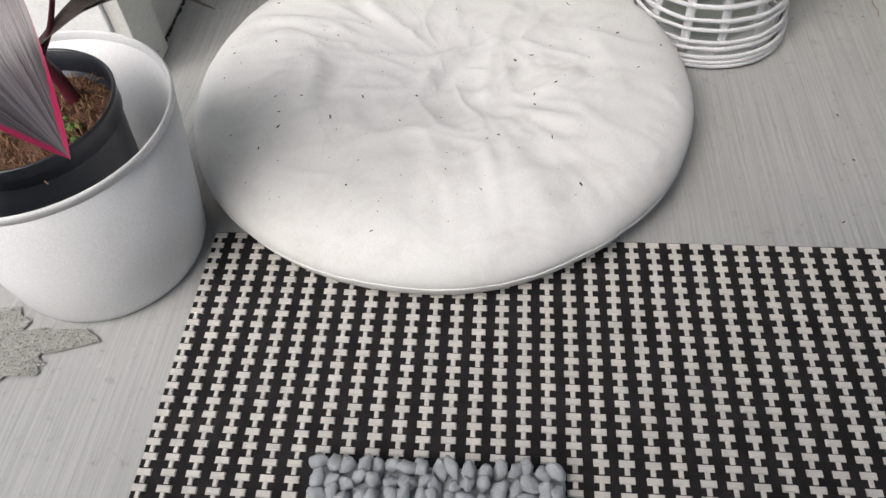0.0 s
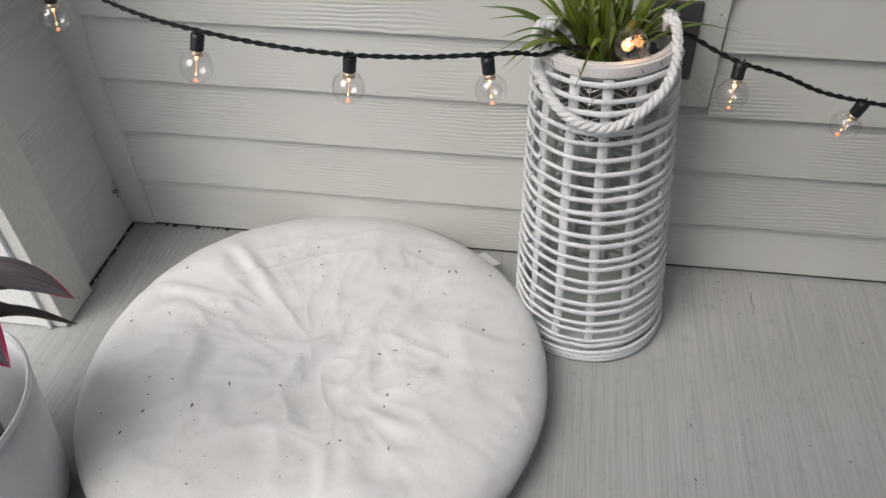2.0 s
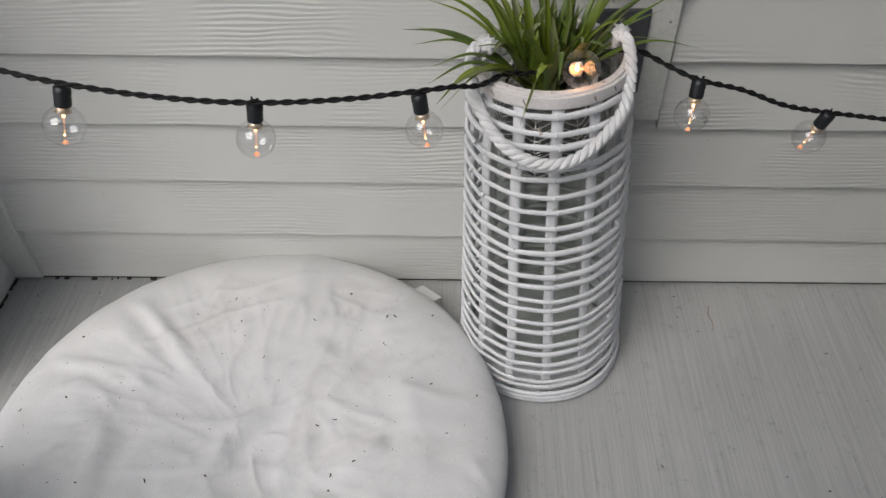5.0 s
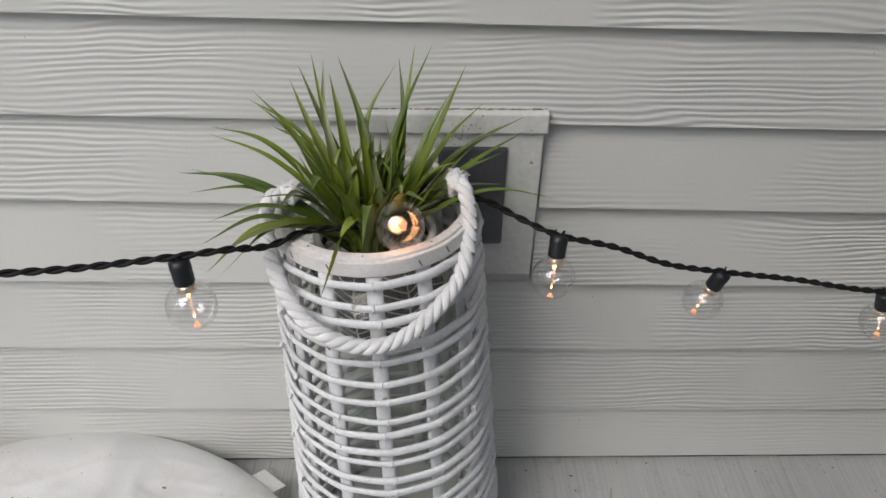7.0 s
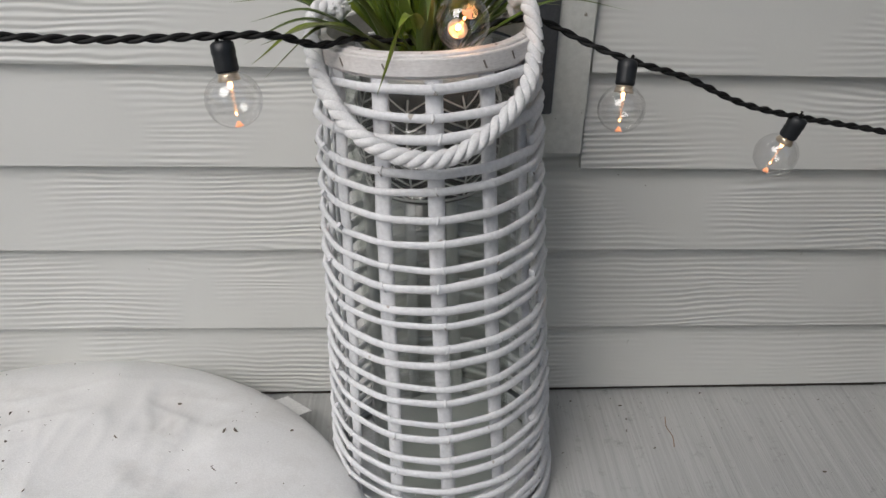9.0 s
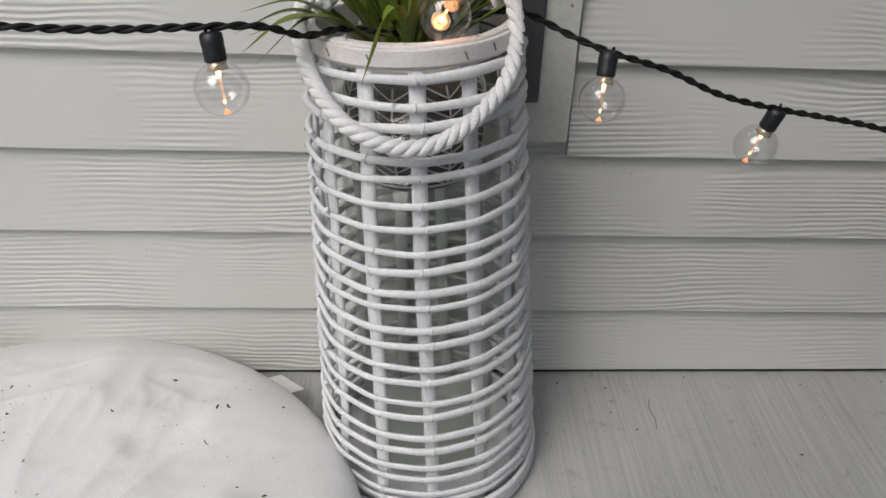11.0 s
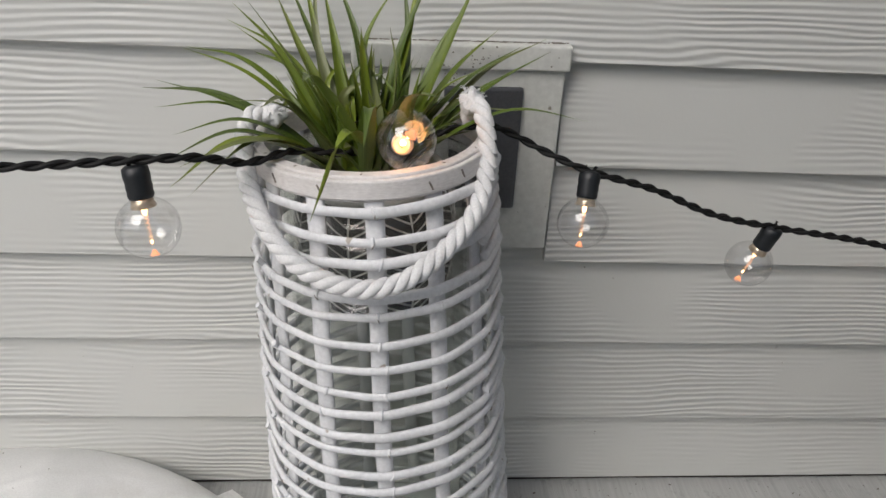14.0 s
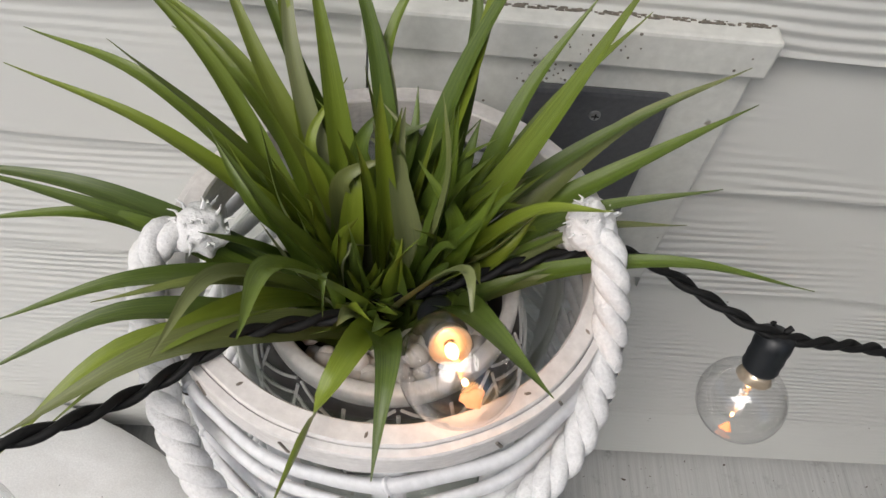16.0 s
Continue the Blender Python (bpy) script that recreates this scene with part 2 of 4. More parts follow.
M_PEBBLE = surface("white_pebble", (0.58, 0.55, 0.51), (0.74, 0.72, 0.69), 0.7, 60, 300, 0.2, vary=0.3)
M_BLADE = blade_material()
M_TI = ti_leaf_material()
M_TISTEM = surface("ti_stalk", (0.085, 0.012, 0.022), (0.15, 0.03, 0.045), 0.4, 20, 200, 0.15)
M_DRY = surface("withered_leaf", (0.055, 0.042, 0.04), (0.17, 0.13, 0.11), 0.6, 25, 200, 0.4, 0.002, stretch=(1, 4, 1))
M_PLANTER = surface("white_resin", (0.70, 0.71, 0.725), (0.76, 0.77, 0.785), 0.42, 3, 400, 0.06, 0.0005)
M_NURSERY = surface("black_nursery_plastic", (0.010, 0.012, 0.018), (0.022, 0.025, 0.034), 0.3, 12, 300, 0.1)
M_SOIL = surface("coir_soil", (0.07, 0.032, 0.018), (0.20, 0.10, 0.058), 0.95, 60, 350, 1.0, 0.006)
M_FIBRE = surface("coir_fibre", (0.12, 0.06, 0.03), (0.30, 0.18, 0.10), 0.9, 60, 300, 0.2)
M_MOSS = surface("moss", (0.05, 0.09, 0.02), (0.13, 0.19, 0.05), 0.9, 90, 300, 0.5)
M_RUGBLACK = surface("black_cotton_weave", (0.014, 0.013, 0.014), (0.035, 0.033, 0.035), 0.95, 25, 900, 0.9, 0.002, spec=0.1)
M_RUGWHITE = surface("cream_cotton_weave", (0.60, 0.575, 0.54), (0.74, 0.715, 0.68), 0.95, 30, 900, 0.9, 0.0015, spec=0.1)
M_CHENILLE = surface("grey_chenille", (0.34, 0.365, 0.39), (0.52, 0.545, 0.57), 0.95, 60, 700, 1.0, 0.002, spec=0.1)
M_DEBRIS = surface("dry_debris", (0.035, 0.026, 0.018), (0.12, 0.085, 0.055), 0.9, 200, 600, 0.2)
M_LEGBLACK = surface("black_lacquer", (0.008, 0.008, 0.009), (0.016, 0.016, 0.017), 0.35, 10, 300, 0.05)
M_LEGWHITE = surface("hammered_silver", (0.60, 0.60, 0.60), (0.80, 0.80, 0.80), 0.38, 60, 130, 1.0, 0.006, metal=0.3)
M_PORCH = surface("porch_ceiling_paint", (0.66, 0.66, 0.64), (0.74, 0.74, 0.72), 0.6, 2, 100, 0.1)
M_LAWN = surface("lawn", (0.05, 0.085, 0.025), (0.09, 0.13, 0.04), 0.95, 0.6, 30, 0.5, 0.02)
# dark, so that the added light-blocking walls bounce little
M_BLOCKER = surface("dark_blocker", (0.085, 0.075, 0.065), (0.13, 0.115, 0.10), 0.7, 3, 90, 0.3, 0.002, stretch=(1, 1, 8))
M_GRIME = surface("mildew", (0.09, 0.08, 0.065), (0.22, 0.195, 0.16), 0.95, 300, 700, 0.4, 0.001)
M_DARKGAP = surface("dark_gap_fill", (0.025, 0.022, 0.02), (0.07, 0.06, 0.05), 0.95, 40, 300, 0.8, 0.002)


# ---- mesh helpers ----
def link(name, bm, material, smooth=False):
    me = bpy.data.meshes.new(name)
    bmesh.ops.recalc_face_normals(bm, faces=bm.faces)
    bm.to_mesh(me)
    bm.free()
    for mt in (material if isinstance(material, (list, tuple)) else [material]):
        me.materials.append(mt)
    if smooth:
        me.shade_smooth()
    return new(name, me)


def part(name, bm, material, parent, label="", smooth=False):
    ob = link(name, bm, material, smooth)
    ob.parent = parent
    if label:
        ob["label"] = label
    return ob


def piece(name, mesh, parent, m=None):
    ob = new(name, mesh)
    ob.parent = parent
    if m is not None:
        ob.matrix_basis = m
    return ob


def empty(name, label, category, group="", kind=""):
    return tagged(new(name), label, category, group, kind)


def box(bm, x0, x1, y0, y1, z0, z1, bevel=0.0):
    r = bmesh.ops.create_cube(bm, size=1)
    vs = r["verts"]
    for v in vs:
        v.co = ((x0 + x1) / 2 + v.co.x * (x1 - x0), (y0 + y1) / 2 + v.co.y * (y1 - y0), (z0 + z1) / 2 + v.co.z * (z1 - z0))
    if bevel:
        es = {e for v in vs for e in v.link_edges}
        bmesh.ops.bevel(bm, geom=list(es), offset=bevel, segments=2, affect="EDGES", profile=0.5)
    return bm


def revolve(profile, seg=64, centre=(0, 0), bm=None, wob=None):
    """Turns a closed or open profile of (radius, z) round a vertical axis."""
    bm = bm or bmesh.new()
    rings = []
    for r, z in profile:
        if r < 1e-6:
            rings.append([bm.verts.new((centre[0], centre[1], z))])
        else:
            ring = []
            for k in range(seg):
                a = 2 * math.pi * k / seg
                w = wob(a, r, z) if wob else (0, 0)
                ring.append(bm.verts.new((centre[0] + (r + w[0]) * math.cos(a), centre[1] + (r + w[0]) * math.sin(a), z + w[1])))
            rings.append(ring)
    for p, q in zip(rings, rings[1:]):
        for k in range(seg):
            k2 = (k + 1) % seg
            if len(p) == 1 and len(q) > 1:
                bm.faces.new((p[0], q[k], q[k2]))
            elif len(q) == 1 and len(p) > 1:
                bm.faces.new((p[k], p[k2], q[0]))
            elif len(p) > 1:
                bm.faces.new((p[k], p[k2], q[k2], q[k]))
    return bm


def sweep(points, radius, seg=8, closed=False, bm=None, flat=(1, 1), up=(0, 0, 1)):
    """A tube along points; radius a number or a function of the share along it; flat scales its two axes (side, up)."""
    bm = bm or bmesh.new()
    pts = [Vector(p) for p in points]
    n = len(pts)
    rings = []
    for i, p in enumerate(pts):
        a, b = (pts[i - 1], pts[(i + 1) % n]) if closed else (pts[max(i - 1, 0)], pts[min(i + 1, n - 1)])
        t = (b - a).normalized()
        u = Vector(up)
        if abs(t.dot(u)) > 0.97:
            u = Vector((1, 0, 0)) if abs(t.x) < 0.9 else Vector((0, 1, 0))
        s = t.cross(u).normalized()
        w = s.cross(t)
        r = radius(i / (n - 1)) if callable(radius) else radius
        rings.append([bm.verts.new(p + s * (r * flat[0] * math.cos(2 * math.pi * k / seg)) + w * (r * flat[1] * math.sin(2 * math.pi * k / seg))) for k in range(seg)])
    pairs = list(zip(rings, rings[1:])) + ([(rings[-1], rings[0])] if closed else [])
    for p, q in pairs:
        for k in range(seg):
            bm.faces.new((p[k], p[(k + 1) % seg], q[(k + 1) % seg], q[k]))
    if not closed:
        bm.faces.new(rings[0])
        bm.faces.new(list(reversed(rings[-1])))
    return bm


def spline(points, steps=10):
    """A smooth line through points (Catmull-Rom)."""
    P = [Vector(p) for p in points]
    P = [2 * P[0] - P[1]] + P + [2 * P[-1] - P[-2]]
    out = []
    for a, b, c, d in zip(P, P[1:], P[2:], P[3:]):
        for k in range(steps):
            t = k / steps
            out.append(0.5 * (2 * b + (c - a) * t + (2 * a - 5 * b + 4 * c - d) * t * t + (3 * b - a - 3 * c + d) * t ** 3))
    return out + [P[-2]]


def strand(path, offset, turns_per_m, phase):
    """A line that winds round path at the given distance."""
    out, length = [], 0.0
    for i, p in enumerate(path):
        a, b = path[max(i - 1, 0)], path[min(i + 1, len(path) - 1)]
        t = (b - a).normalized()
        u = Vector((0, 0, 1)) if abs(t.z) < 0.9 else Vector((0, 1, 0))
        s = t.cross(u).normalized()
        w = s.cross(t)
        if i:
            length += (p - path[i - 1]).length
        g = phase + 2 * math.pi * turns_per_m * length
        out.append(p + s * (offset * math.cos(g)) + w * (offset * math.sin(g)))
    return out


def resample(path, step):
    out, left = [path[0]], step
    for a, b in zip(path, path[1:]):
        d = (b - a).length
        at = left
        while at <= d:
            out.append(a.lerp(b, at / d))
            at += step
        left = at - d
    return out


# ---- structure ----
floor = tagged(link("floor", box(bmesh.new(), -2.6, 1.2, -2.6, 0.02, -0.12, 0.0), M_CONCRETE), "grey painted concrete porch slab with broom lines", "floor", kind="structure")
ground = tagged(link("ground", box(bmesh.new(), -400, 400, -400, 400, -0.4, -0.2), M_LAWN), "mown lawn around the porch", "lawn", kind="structure")
# unseen ceiling; its depth sets how much sky reaches wall and slab
porch_ceiling = tagged(link("ceiling", box(bmesh.new(), -2.6, 1.35, -0.82, 0.2, 2.7, 2.8), M_PORCH), "white painted porch ceiling, unseen, its depth set to shape the light", "ceiling", kind="structure")

wall = tagged(link("wall_north", box(bmesh.new(), -2.6, 1.2, 0.0, 0.16, -0.1, 2.7), M_SIDING), "off-white lap siding wall with pressed wood grain", "wall", kind="structure")
# the three dark walls are unseen, added to hold back light from right and front
wall_east = tagged(link("wall_east", box(bmesh.new(), 1.2, 1.35, -0.80, 0.16, -0.1, 3.2), M_BLOCKER), "added unseen dark wall that blocks light from the east", "wall", kind="structure")
wall_south = tagged(link("wall_south", box(bmesh.new(), -0.25, 1.35, -2.05, -1.9, -0.1, 3.2), M_BLOCKER), "added unseen dark wall that blocks light from the south", "wall", kind="structure")
low_blocker = tagged(link("wall_parapet", box(bmesh.new(), -1.2, -0.25, -2.05, -1.9, -0.1, 0.9), M_BLOCKER), "added unseen low dark wall that blocks light from the front", "wall", kind="structure")
wall_west = tagged(link("wall_west", box(bmesh.new(), -0.80, -0.640, -0.300, -0.001, -0.1, 2.7), M_SIDING), "off-white lap siding return wall at the corner", "wall", kind="structure")

# lower edges of the courses at x = 0 and at x = 0.73; the slab is not quite level with them
EDGE_A = [0.008, 0.119, 0.238, 0.350, 0.468, 0.576] + [0.685 + 0.108 * k for k in range(20)]
EDGE_B = [0.008, 0.113, 0.232, 0.343, 0.456, 0.564] + [0.672 + 0.108 * k for k in range(20)]


def edge(k, x):
    return EDGE_A[k] + (EDGE_B[k] - EDGE_A[k]) * x / 0.73


def lap_board(x0, x1, k, thick=0.0165, lean=0.0130):
    """One course: thick lower edge proud of the course below, its top tucked behind the course above."""
    bm = bmesh.new()
    steps = max(2, int((x1 - x0) / 0.12))
    rows = []
    for i in range(steps + 1):
        x = x0 + (x1 - x0) * i / steps
        zb, zt = edge(k, x), edge(k + 1, x) + 0.016
        sag = 0.0006 * noise.noise((x * 3, k * 7.1, 0))
        prof = [(-thick + sag + 0.0015, zb), (-thick + sag, zb + 0.0015), (-thick + lean + 0.001, zt), (-0.0005, zt), (-0.0005, zb)]
        rows.append([bm.verts.new((x, y, z)) for y, z in prof])
    for a, b in zip(rows, rows[1:]):
        for j in range(5):
            bm.faces.new((a[j], a[(j + 1) % 5], b[(j + 1) % 5], b[j]))
    bm.faces.new(rows[0])
    bm.faces.new(list(reversed(rows[-1])))
    return bm


BLOCK_L, BLOCK_R = 0.300, 0.499
for k in range(18):
    if k in (3, 4):
        part("board", lap_board(-0.576, BLOCK_L - 0.002, k), M_SIDING, wall)
        part("board", lap_board(BLOCK_R + 0.003, 1.2, k), M_SIDING, wall)
    else:
        part("board", lap_board(-0.576, 1.2, k), M_SIDING, wall)

# corner board, return wall courses and the post's casing
part("corner_board", box(bmesh.new(), -0.638, -0.574, -0.019, -0.0008, 0.006, 2.69, 0.0015), M_TRIM, wall)
zs = [0.006, 0.125, 0.237, 0.348, 0.458, 0.566] + [0.674 + 0.107 * k for k in range(20)]
for k in range(20):
    bm = bmesh.new()
    ya, yb, za, zb = -0.222, -0.0195, zs[k], min(zs[k + 1] + 0.014, 2.69)
    prof = [(-0.6265, za), (-0.6375, zb), (-0.6395, zb), (-0.6395, za)]
    A = [bm.verts.new((x, ya, z)) for x, z in prof]
    B = [bm.verts.new((x, yb, z)) for x, z in prof]
    for j in range(4):
        bm.faces.new((A[j], A[(j + 1) % 4], B[(j + 1) % 4], B[j]))
    bm.faces.new(A)
    bm.faces.new(list(reversed(B)))
    part("board", bm, M_SIDING, wall_west)
part("casing", box(bmesh.new(), -0.639, -0.611, -0.318, -0.2225, 0.004, 2.69, 0.0015), M_TRIM, wall_west)
# front casings take the lightened trim colour for the light they face
part("casing", box(bmesh.new(), -0.647, -0.6395, -0.326, -0.301, 0.004, 2.69, 0.0015), M_TRIMLIT, wall_west)
part("casing", box(bmesh.new(), -0.79, -0.6475, -0.322, -0.301, 0.004, 2.69, 0.0015), M_TRIMLIT, wall_west)

# dark strip filling the joint between wall and slab, with small dark bits along it
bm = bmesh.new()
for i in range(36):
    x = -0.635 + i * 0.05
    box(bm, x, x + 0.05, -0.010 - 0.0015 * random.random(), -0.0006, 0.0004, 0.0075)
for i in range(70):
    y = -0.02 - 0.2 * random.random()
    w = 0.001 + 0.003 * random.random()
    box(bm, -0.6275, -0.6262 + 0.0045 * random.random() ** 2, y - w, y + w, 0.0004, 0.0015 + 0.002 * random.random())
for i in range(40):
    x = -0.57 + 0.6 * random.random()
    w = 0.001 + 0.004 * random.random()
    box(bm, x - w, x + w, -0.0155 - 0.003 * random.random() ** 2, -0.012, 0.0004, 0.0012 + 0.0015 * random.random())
tagged(link("joint_dirt", bm, M_DARKGAP), "dark strip and small bits in the joint at the wall foot", "dirt", kind="stuff")

# outlet block and cover
block = empty("outlet_block", "off-white trim block with flashing cap behind a dark outlet cover", "wall block")
part("panel", box(bmesh.new(), BLOCK_L, BLOCK_R, -0.022, -0.0006, 0.366, 0.562, 0.002), M_TRIM, block)
part("cap", box(bmesh.new(), BLOCK_L - 0.003, BLOCK_R + 0.003, -0.028, -0.0008, 0.5625, 0.586, 0.002), M_TRIM, block)
plate = empty("outlet_cover", "dark bronze metal blank outlet cover with screws", "outlet cover")
part("plate", box(bmesh.new(), 0.384, 0.460, -0.0285, -0.0222, 0.417, 0.546, 0.003), M_PLATE, plate)
for z in (0.530, 0.433):
    bm = bmesh.new()
    bmesh.ops.create_cone(bm, cap_ends=True, segments=16, radius1=0.0034, radius2=0.0028, depth=0.0016, matrix=pose(0.422, -0.0291, z, 90))
    s = part("screw", bm, M_SCREW, plate)
    bm = bmesh.new()
    box(bm, 0.4200, 0.4240, -0.0302, -0.0298, z - 0.0004, z + 0.0004)
    box(bm, 0.4216, 0.4224, -0.0302, -0.0298, z - 0.002, z + 0.002)
    part("slot", bm, M_BLACKWIRE, s)

bm = bmesh.new()
gr = random.Random(9)
for i in range(70):
    x, z = (gr.gauss(0.395, 0.012), gr.gauss(0.553, 0.008)) if i < 30 else (gr.gauss(0.415, 0.014), gr.gauss(0.574, 0.005)) if i < 55 else (gr.uniform(0.33, 0.5), gr.uniform(0.40, 0.58))
    y = -0.0284 if z > 0.5625 else -0.0224
    r = gr.uniform(0.0003, 0.0010) * (2.2 if gr.random() < 0.08 else 1)
    bmesh.ops.create_cone(bm, cap_ends=True, segments=7, radius1=r, radius2=r * 0.7, depth=0.0004, matrix=pose(x, y, z, 90))
for i in range(260):
    x = gr.uniform(BLOCK_L, BLOCK_R)
    w, y = gr.uniform(0.0003, 0.0020), -0.0135 - 0.004 * gr.random()
    box(bm, x - w, x + w, y - 0.0005, y + 0.0005, 0.5861, 0.5863 + 0.0006 * gr.random())
for i in range(34):
    bmesh.ops.create_icosphere(bm, subdivisions=1, radius=gr.uniform(0.0006, 0.0018), matrix=Matrix.Translation((-0.632 + abs(gr.gauss(0, 0.004)), -0.0205 - abs(gr.gauss(0, 0.010)), 0.095 + gr.gauss(0, 0.008))))
for i in range(55):
    k, f, x = gr.randrange(0, 7), gr.random(), gr.uniform(-0.5, 1.0)
    z = edge(k, x) + 0.004 + f * 0.10
    y = -0.0152 + 0.0115 * (z - edge(k, x)) / (edge(k + 1, x) + 0.016 - edge(k, x))
    if not BLOCK_L - 0.01 < x < BLOCK_R + 0.01:
        bmesh.ops.create_cone(bm, cap_ends=True, segments=6, radius1=gr.uniform(0.0004, 0.0011), radius2=0.0004, depth=0.0005, matrix=pose(x, y, z, 90))
tagged(link("grime", bm, M_GRIME), "black mildew specks and grime on the painted trim", "dirt", kind="stuff")

# ---- floor cushion ----
CU, CUR = (-0.104, -0.384), 0.383


# long folds of the cover: both ends as shares of the radius, height and width
FOLDS = (((-0.61, 0.60), (-0.18, 0.21), 0.0075, 0.030), ((-0.83, 0.33), (-0.50, 0.16), 0.0060, 0.028), ((0.18, -0.24), (0.27, -0.02), 0.0085, 0.035),
         ((0.38, -0.18), (0.57, -0.02), 0.0065, 0.035), ((-0.10, -0.16), (0.14, 0.08), 0.0070, 0.040), ((0.28, -0.28), (0.54, -0.35), 0.0065, 0.030),
         ((0.80, -0.52), (0.93, -0.38), 0.0060, 0.022), ((0.84, -0.15), (0.96, -0.18), 0.0055, 0.020), ((0.15, -0.45), (0.31, -0.86), 0.0026, 0.024),
         ((-0.45, -0.30), (-0.52, 0.00), 0.0070, 0.045), ((0.02, -0.60), (0.12, -0.88), 0.0020, 0.022))


def folds(x, y):
    """Height that the long folds add at x, y."""
    h = 0.0
    for (ax, ay), (bx, by), high, wide in FOLDS:
        dx, dy = bx - ax, by - ay
        n2 = dx * dx + dy * dy
        t = ((x - ax) * dx + (y - ay) * dy) / n2
        if -0.3 < t < 1.3:
            n = math.sqrt(n2)
            side = ((x - ax) * dy - (y - ay) * dx) / n + 0.025 * math.sin(3.3 * t + ax * 9)
            fade = math.exp(-((t - 0.5) / 0.42) ** 4)
            h += high * fade * (math.exp(-(side / wide) ** 2) - 0.55 * math.exp(-((side - 1.7 * wide) / (1.3 * wide)) ** 2))
    return h


def cushion_top(r, a):
    """Height of the cushion's upper side at share r of its radius, in direction a."""
    full = 0.067 * (1 - r ** (4.5 - 1.9 * max(0, math.cos(a - 0.95)))) ** (0.5 + 0.10 * max(0, math.cos(a - 0.95)))
    x, y = r * math.cos(a), r * math.sin(a)
    u, v = x - 0.15, y + 0.15
    q, g = math.hypot(u, v), math.atan2(v, u)
    dimple = 0.020 * math.exp(-(q / 0.20) ** 2) + 0.014 * math.exp(-(q / 0.5) ** 2)
    c, s = math.cos(g), math.sin(g)
    wob = 0.5 * noise.noise((x * 3, y * 3, 11))
    n1 = noise.noise((c * 2.4 + wob, s * 2.4 - wob, q * 1.5))
    n2 = noise.noise((c * 5.5 + wob, s * 5.5 + wob, q * 2.2 + 4))
    n3 = noise.noise((c * 11 + wob, s * 11, q * 3.0 + 9))
    calm = min(1.0, q / 0.30) ** 1.6
    creases = calm * 0.0034 * (1 - abs(n1)) ** 4 * math.exp(-((q - 0.40) / 0.24) ** 2)
    creases += calm * 0.0010 * (1 - abs(n2)) ** 4 * math.exp(-((q - 0.27) / 0.17) ** 2)
    creases += 0.0085 * (1 - abs(n3)) ** 5 * math.exp(-((q - 0.80) / 0.17) ** 2) * max(0, noise.noise((x * 2, y * 2, 20)) + 0.4)
    w1 = noise.noise((x * 5 + 2 * wob, y * 5 + wob, 15))
    w2 = noise.noise((x * 9 - wob, y * 9 + 2 * wob, 25))
    creases += 0.0060 * (1 - abs(w1)) ** 3 * math.exp(-(q / 0.36) ** 2) + 0.0030 * (1 - abs(w2)) ** 5 * math.exp(-(q / 0.36) ** 2)
    w3 = noise.noise((x * 2.2 + 0.8 * y + wob, y * 5.5 - 1.5 * x + wob, 33))
    creases += 0.0042 * (1 - abs(w3)) ** 7 * max(0, min(1, 0.5 + 2.2 * noise.noise((x * 2.5, y * 2.5, 41))))
    creases += folds(x, y)
    soft = 0.008 * noise.noise((x * 1.7, y * 1.7, 3)) + 0.0065 * noise.noise((x * 4.5, y * 4.5, 5)) + 0.0018 * noise.noise((x * 10, y * 10, 6))
    rim = 0.007 * noise.noise((math.cos(a) * 9, math.sin(a) * 9, r * 3)) * r ** 5 + 0.004 * noise.noise((math.cos(a) * 24, math.sin(a) * 24, r * 2)) * r ** 9
    return 0.050 + full - dimple + (creases + soft + rim) * (1 - r ** 6)


def cushion_radius(a):
    return CUR * (1 + 0.008 * noise.noise((math.cos(a) * 2, math.sin(a) * 2, 7)) + 0.003 * noise.noise((math.cos(a) * 12, math.sin(a) * 12, 1)))


bm = bmesh.new()
SEG, RNG = 280, 110
rows = [[bm.verts.new((CU[0], CU[1], cushion_top(0, 0)))]]
for i in range(1, RNG + 1):
    r = math.sin(i / RNG * math.pi / 2)
    ring = []
    for k in range(SEG):
        a = 2 * math.pi * k / SEG
        R = cushion_radius(a)
        z = cushion_top(min(r, 1.0), a)
        ring.append(bm.verts.new((CU[0] + R * r * math.cos(a), CU[1] + R * r * math.sin(a), z)))
    rows.append(ring)
for f, z in ((0.996, 0.036), (0.982, 0.024), (0.955, 0.014), (0.91, 0.0075), (0.86, 0.0062), (0.5, 0.0062)):
    rows.append([bm.verts.new((CU[0] + cushion_radius(2 * math.pi * k / SEG) * f * math.cos(2 * math.pi * k / SEG), CU[1] + cushion_radius(2 * math.pi * k / SEG) * f * math.sin(2 * math.pi * k / SEG), z)) for k in range(SEG)])
for p, q in zip(rows, rows[1:]):
    for k in range(SEG):
        k2 = (k + 1) % SEG
        bm.faces.new((p[0], q[k], q[k2]) if len(p) == 1 else (p[k], p[k2], q[k2], q[k]))
bm.faces.new(list(reversed(rows[-1])))
cushion = empty("floor_cushion", "round cream canvas floor cushion, wrinkled and dusty", "cushion")
part("cover", bm, M_CANVAS, cushion, smooth=True)
seam = [(CU[0] + (cushion_radius(a) - 0.0004) * math.cos(a), CU[1] + (cushion_radius(a) - 0.0004) * math.sin(a), 0.044 + 0.003 * noise.noise((math.cos(a) * 3, math.sin(a) * 3, 4))) for a in [2 * math.pi * k / 160 for k in range(160)]]
part("seam", sweep(seam, 0.0013, 6, True), M_CANVAS, cushion, smooth=True)
bm = bmesh.new()
box(bm, -0.022, 0.022, -0.001, 0.028, -0.0006, 0.0006)
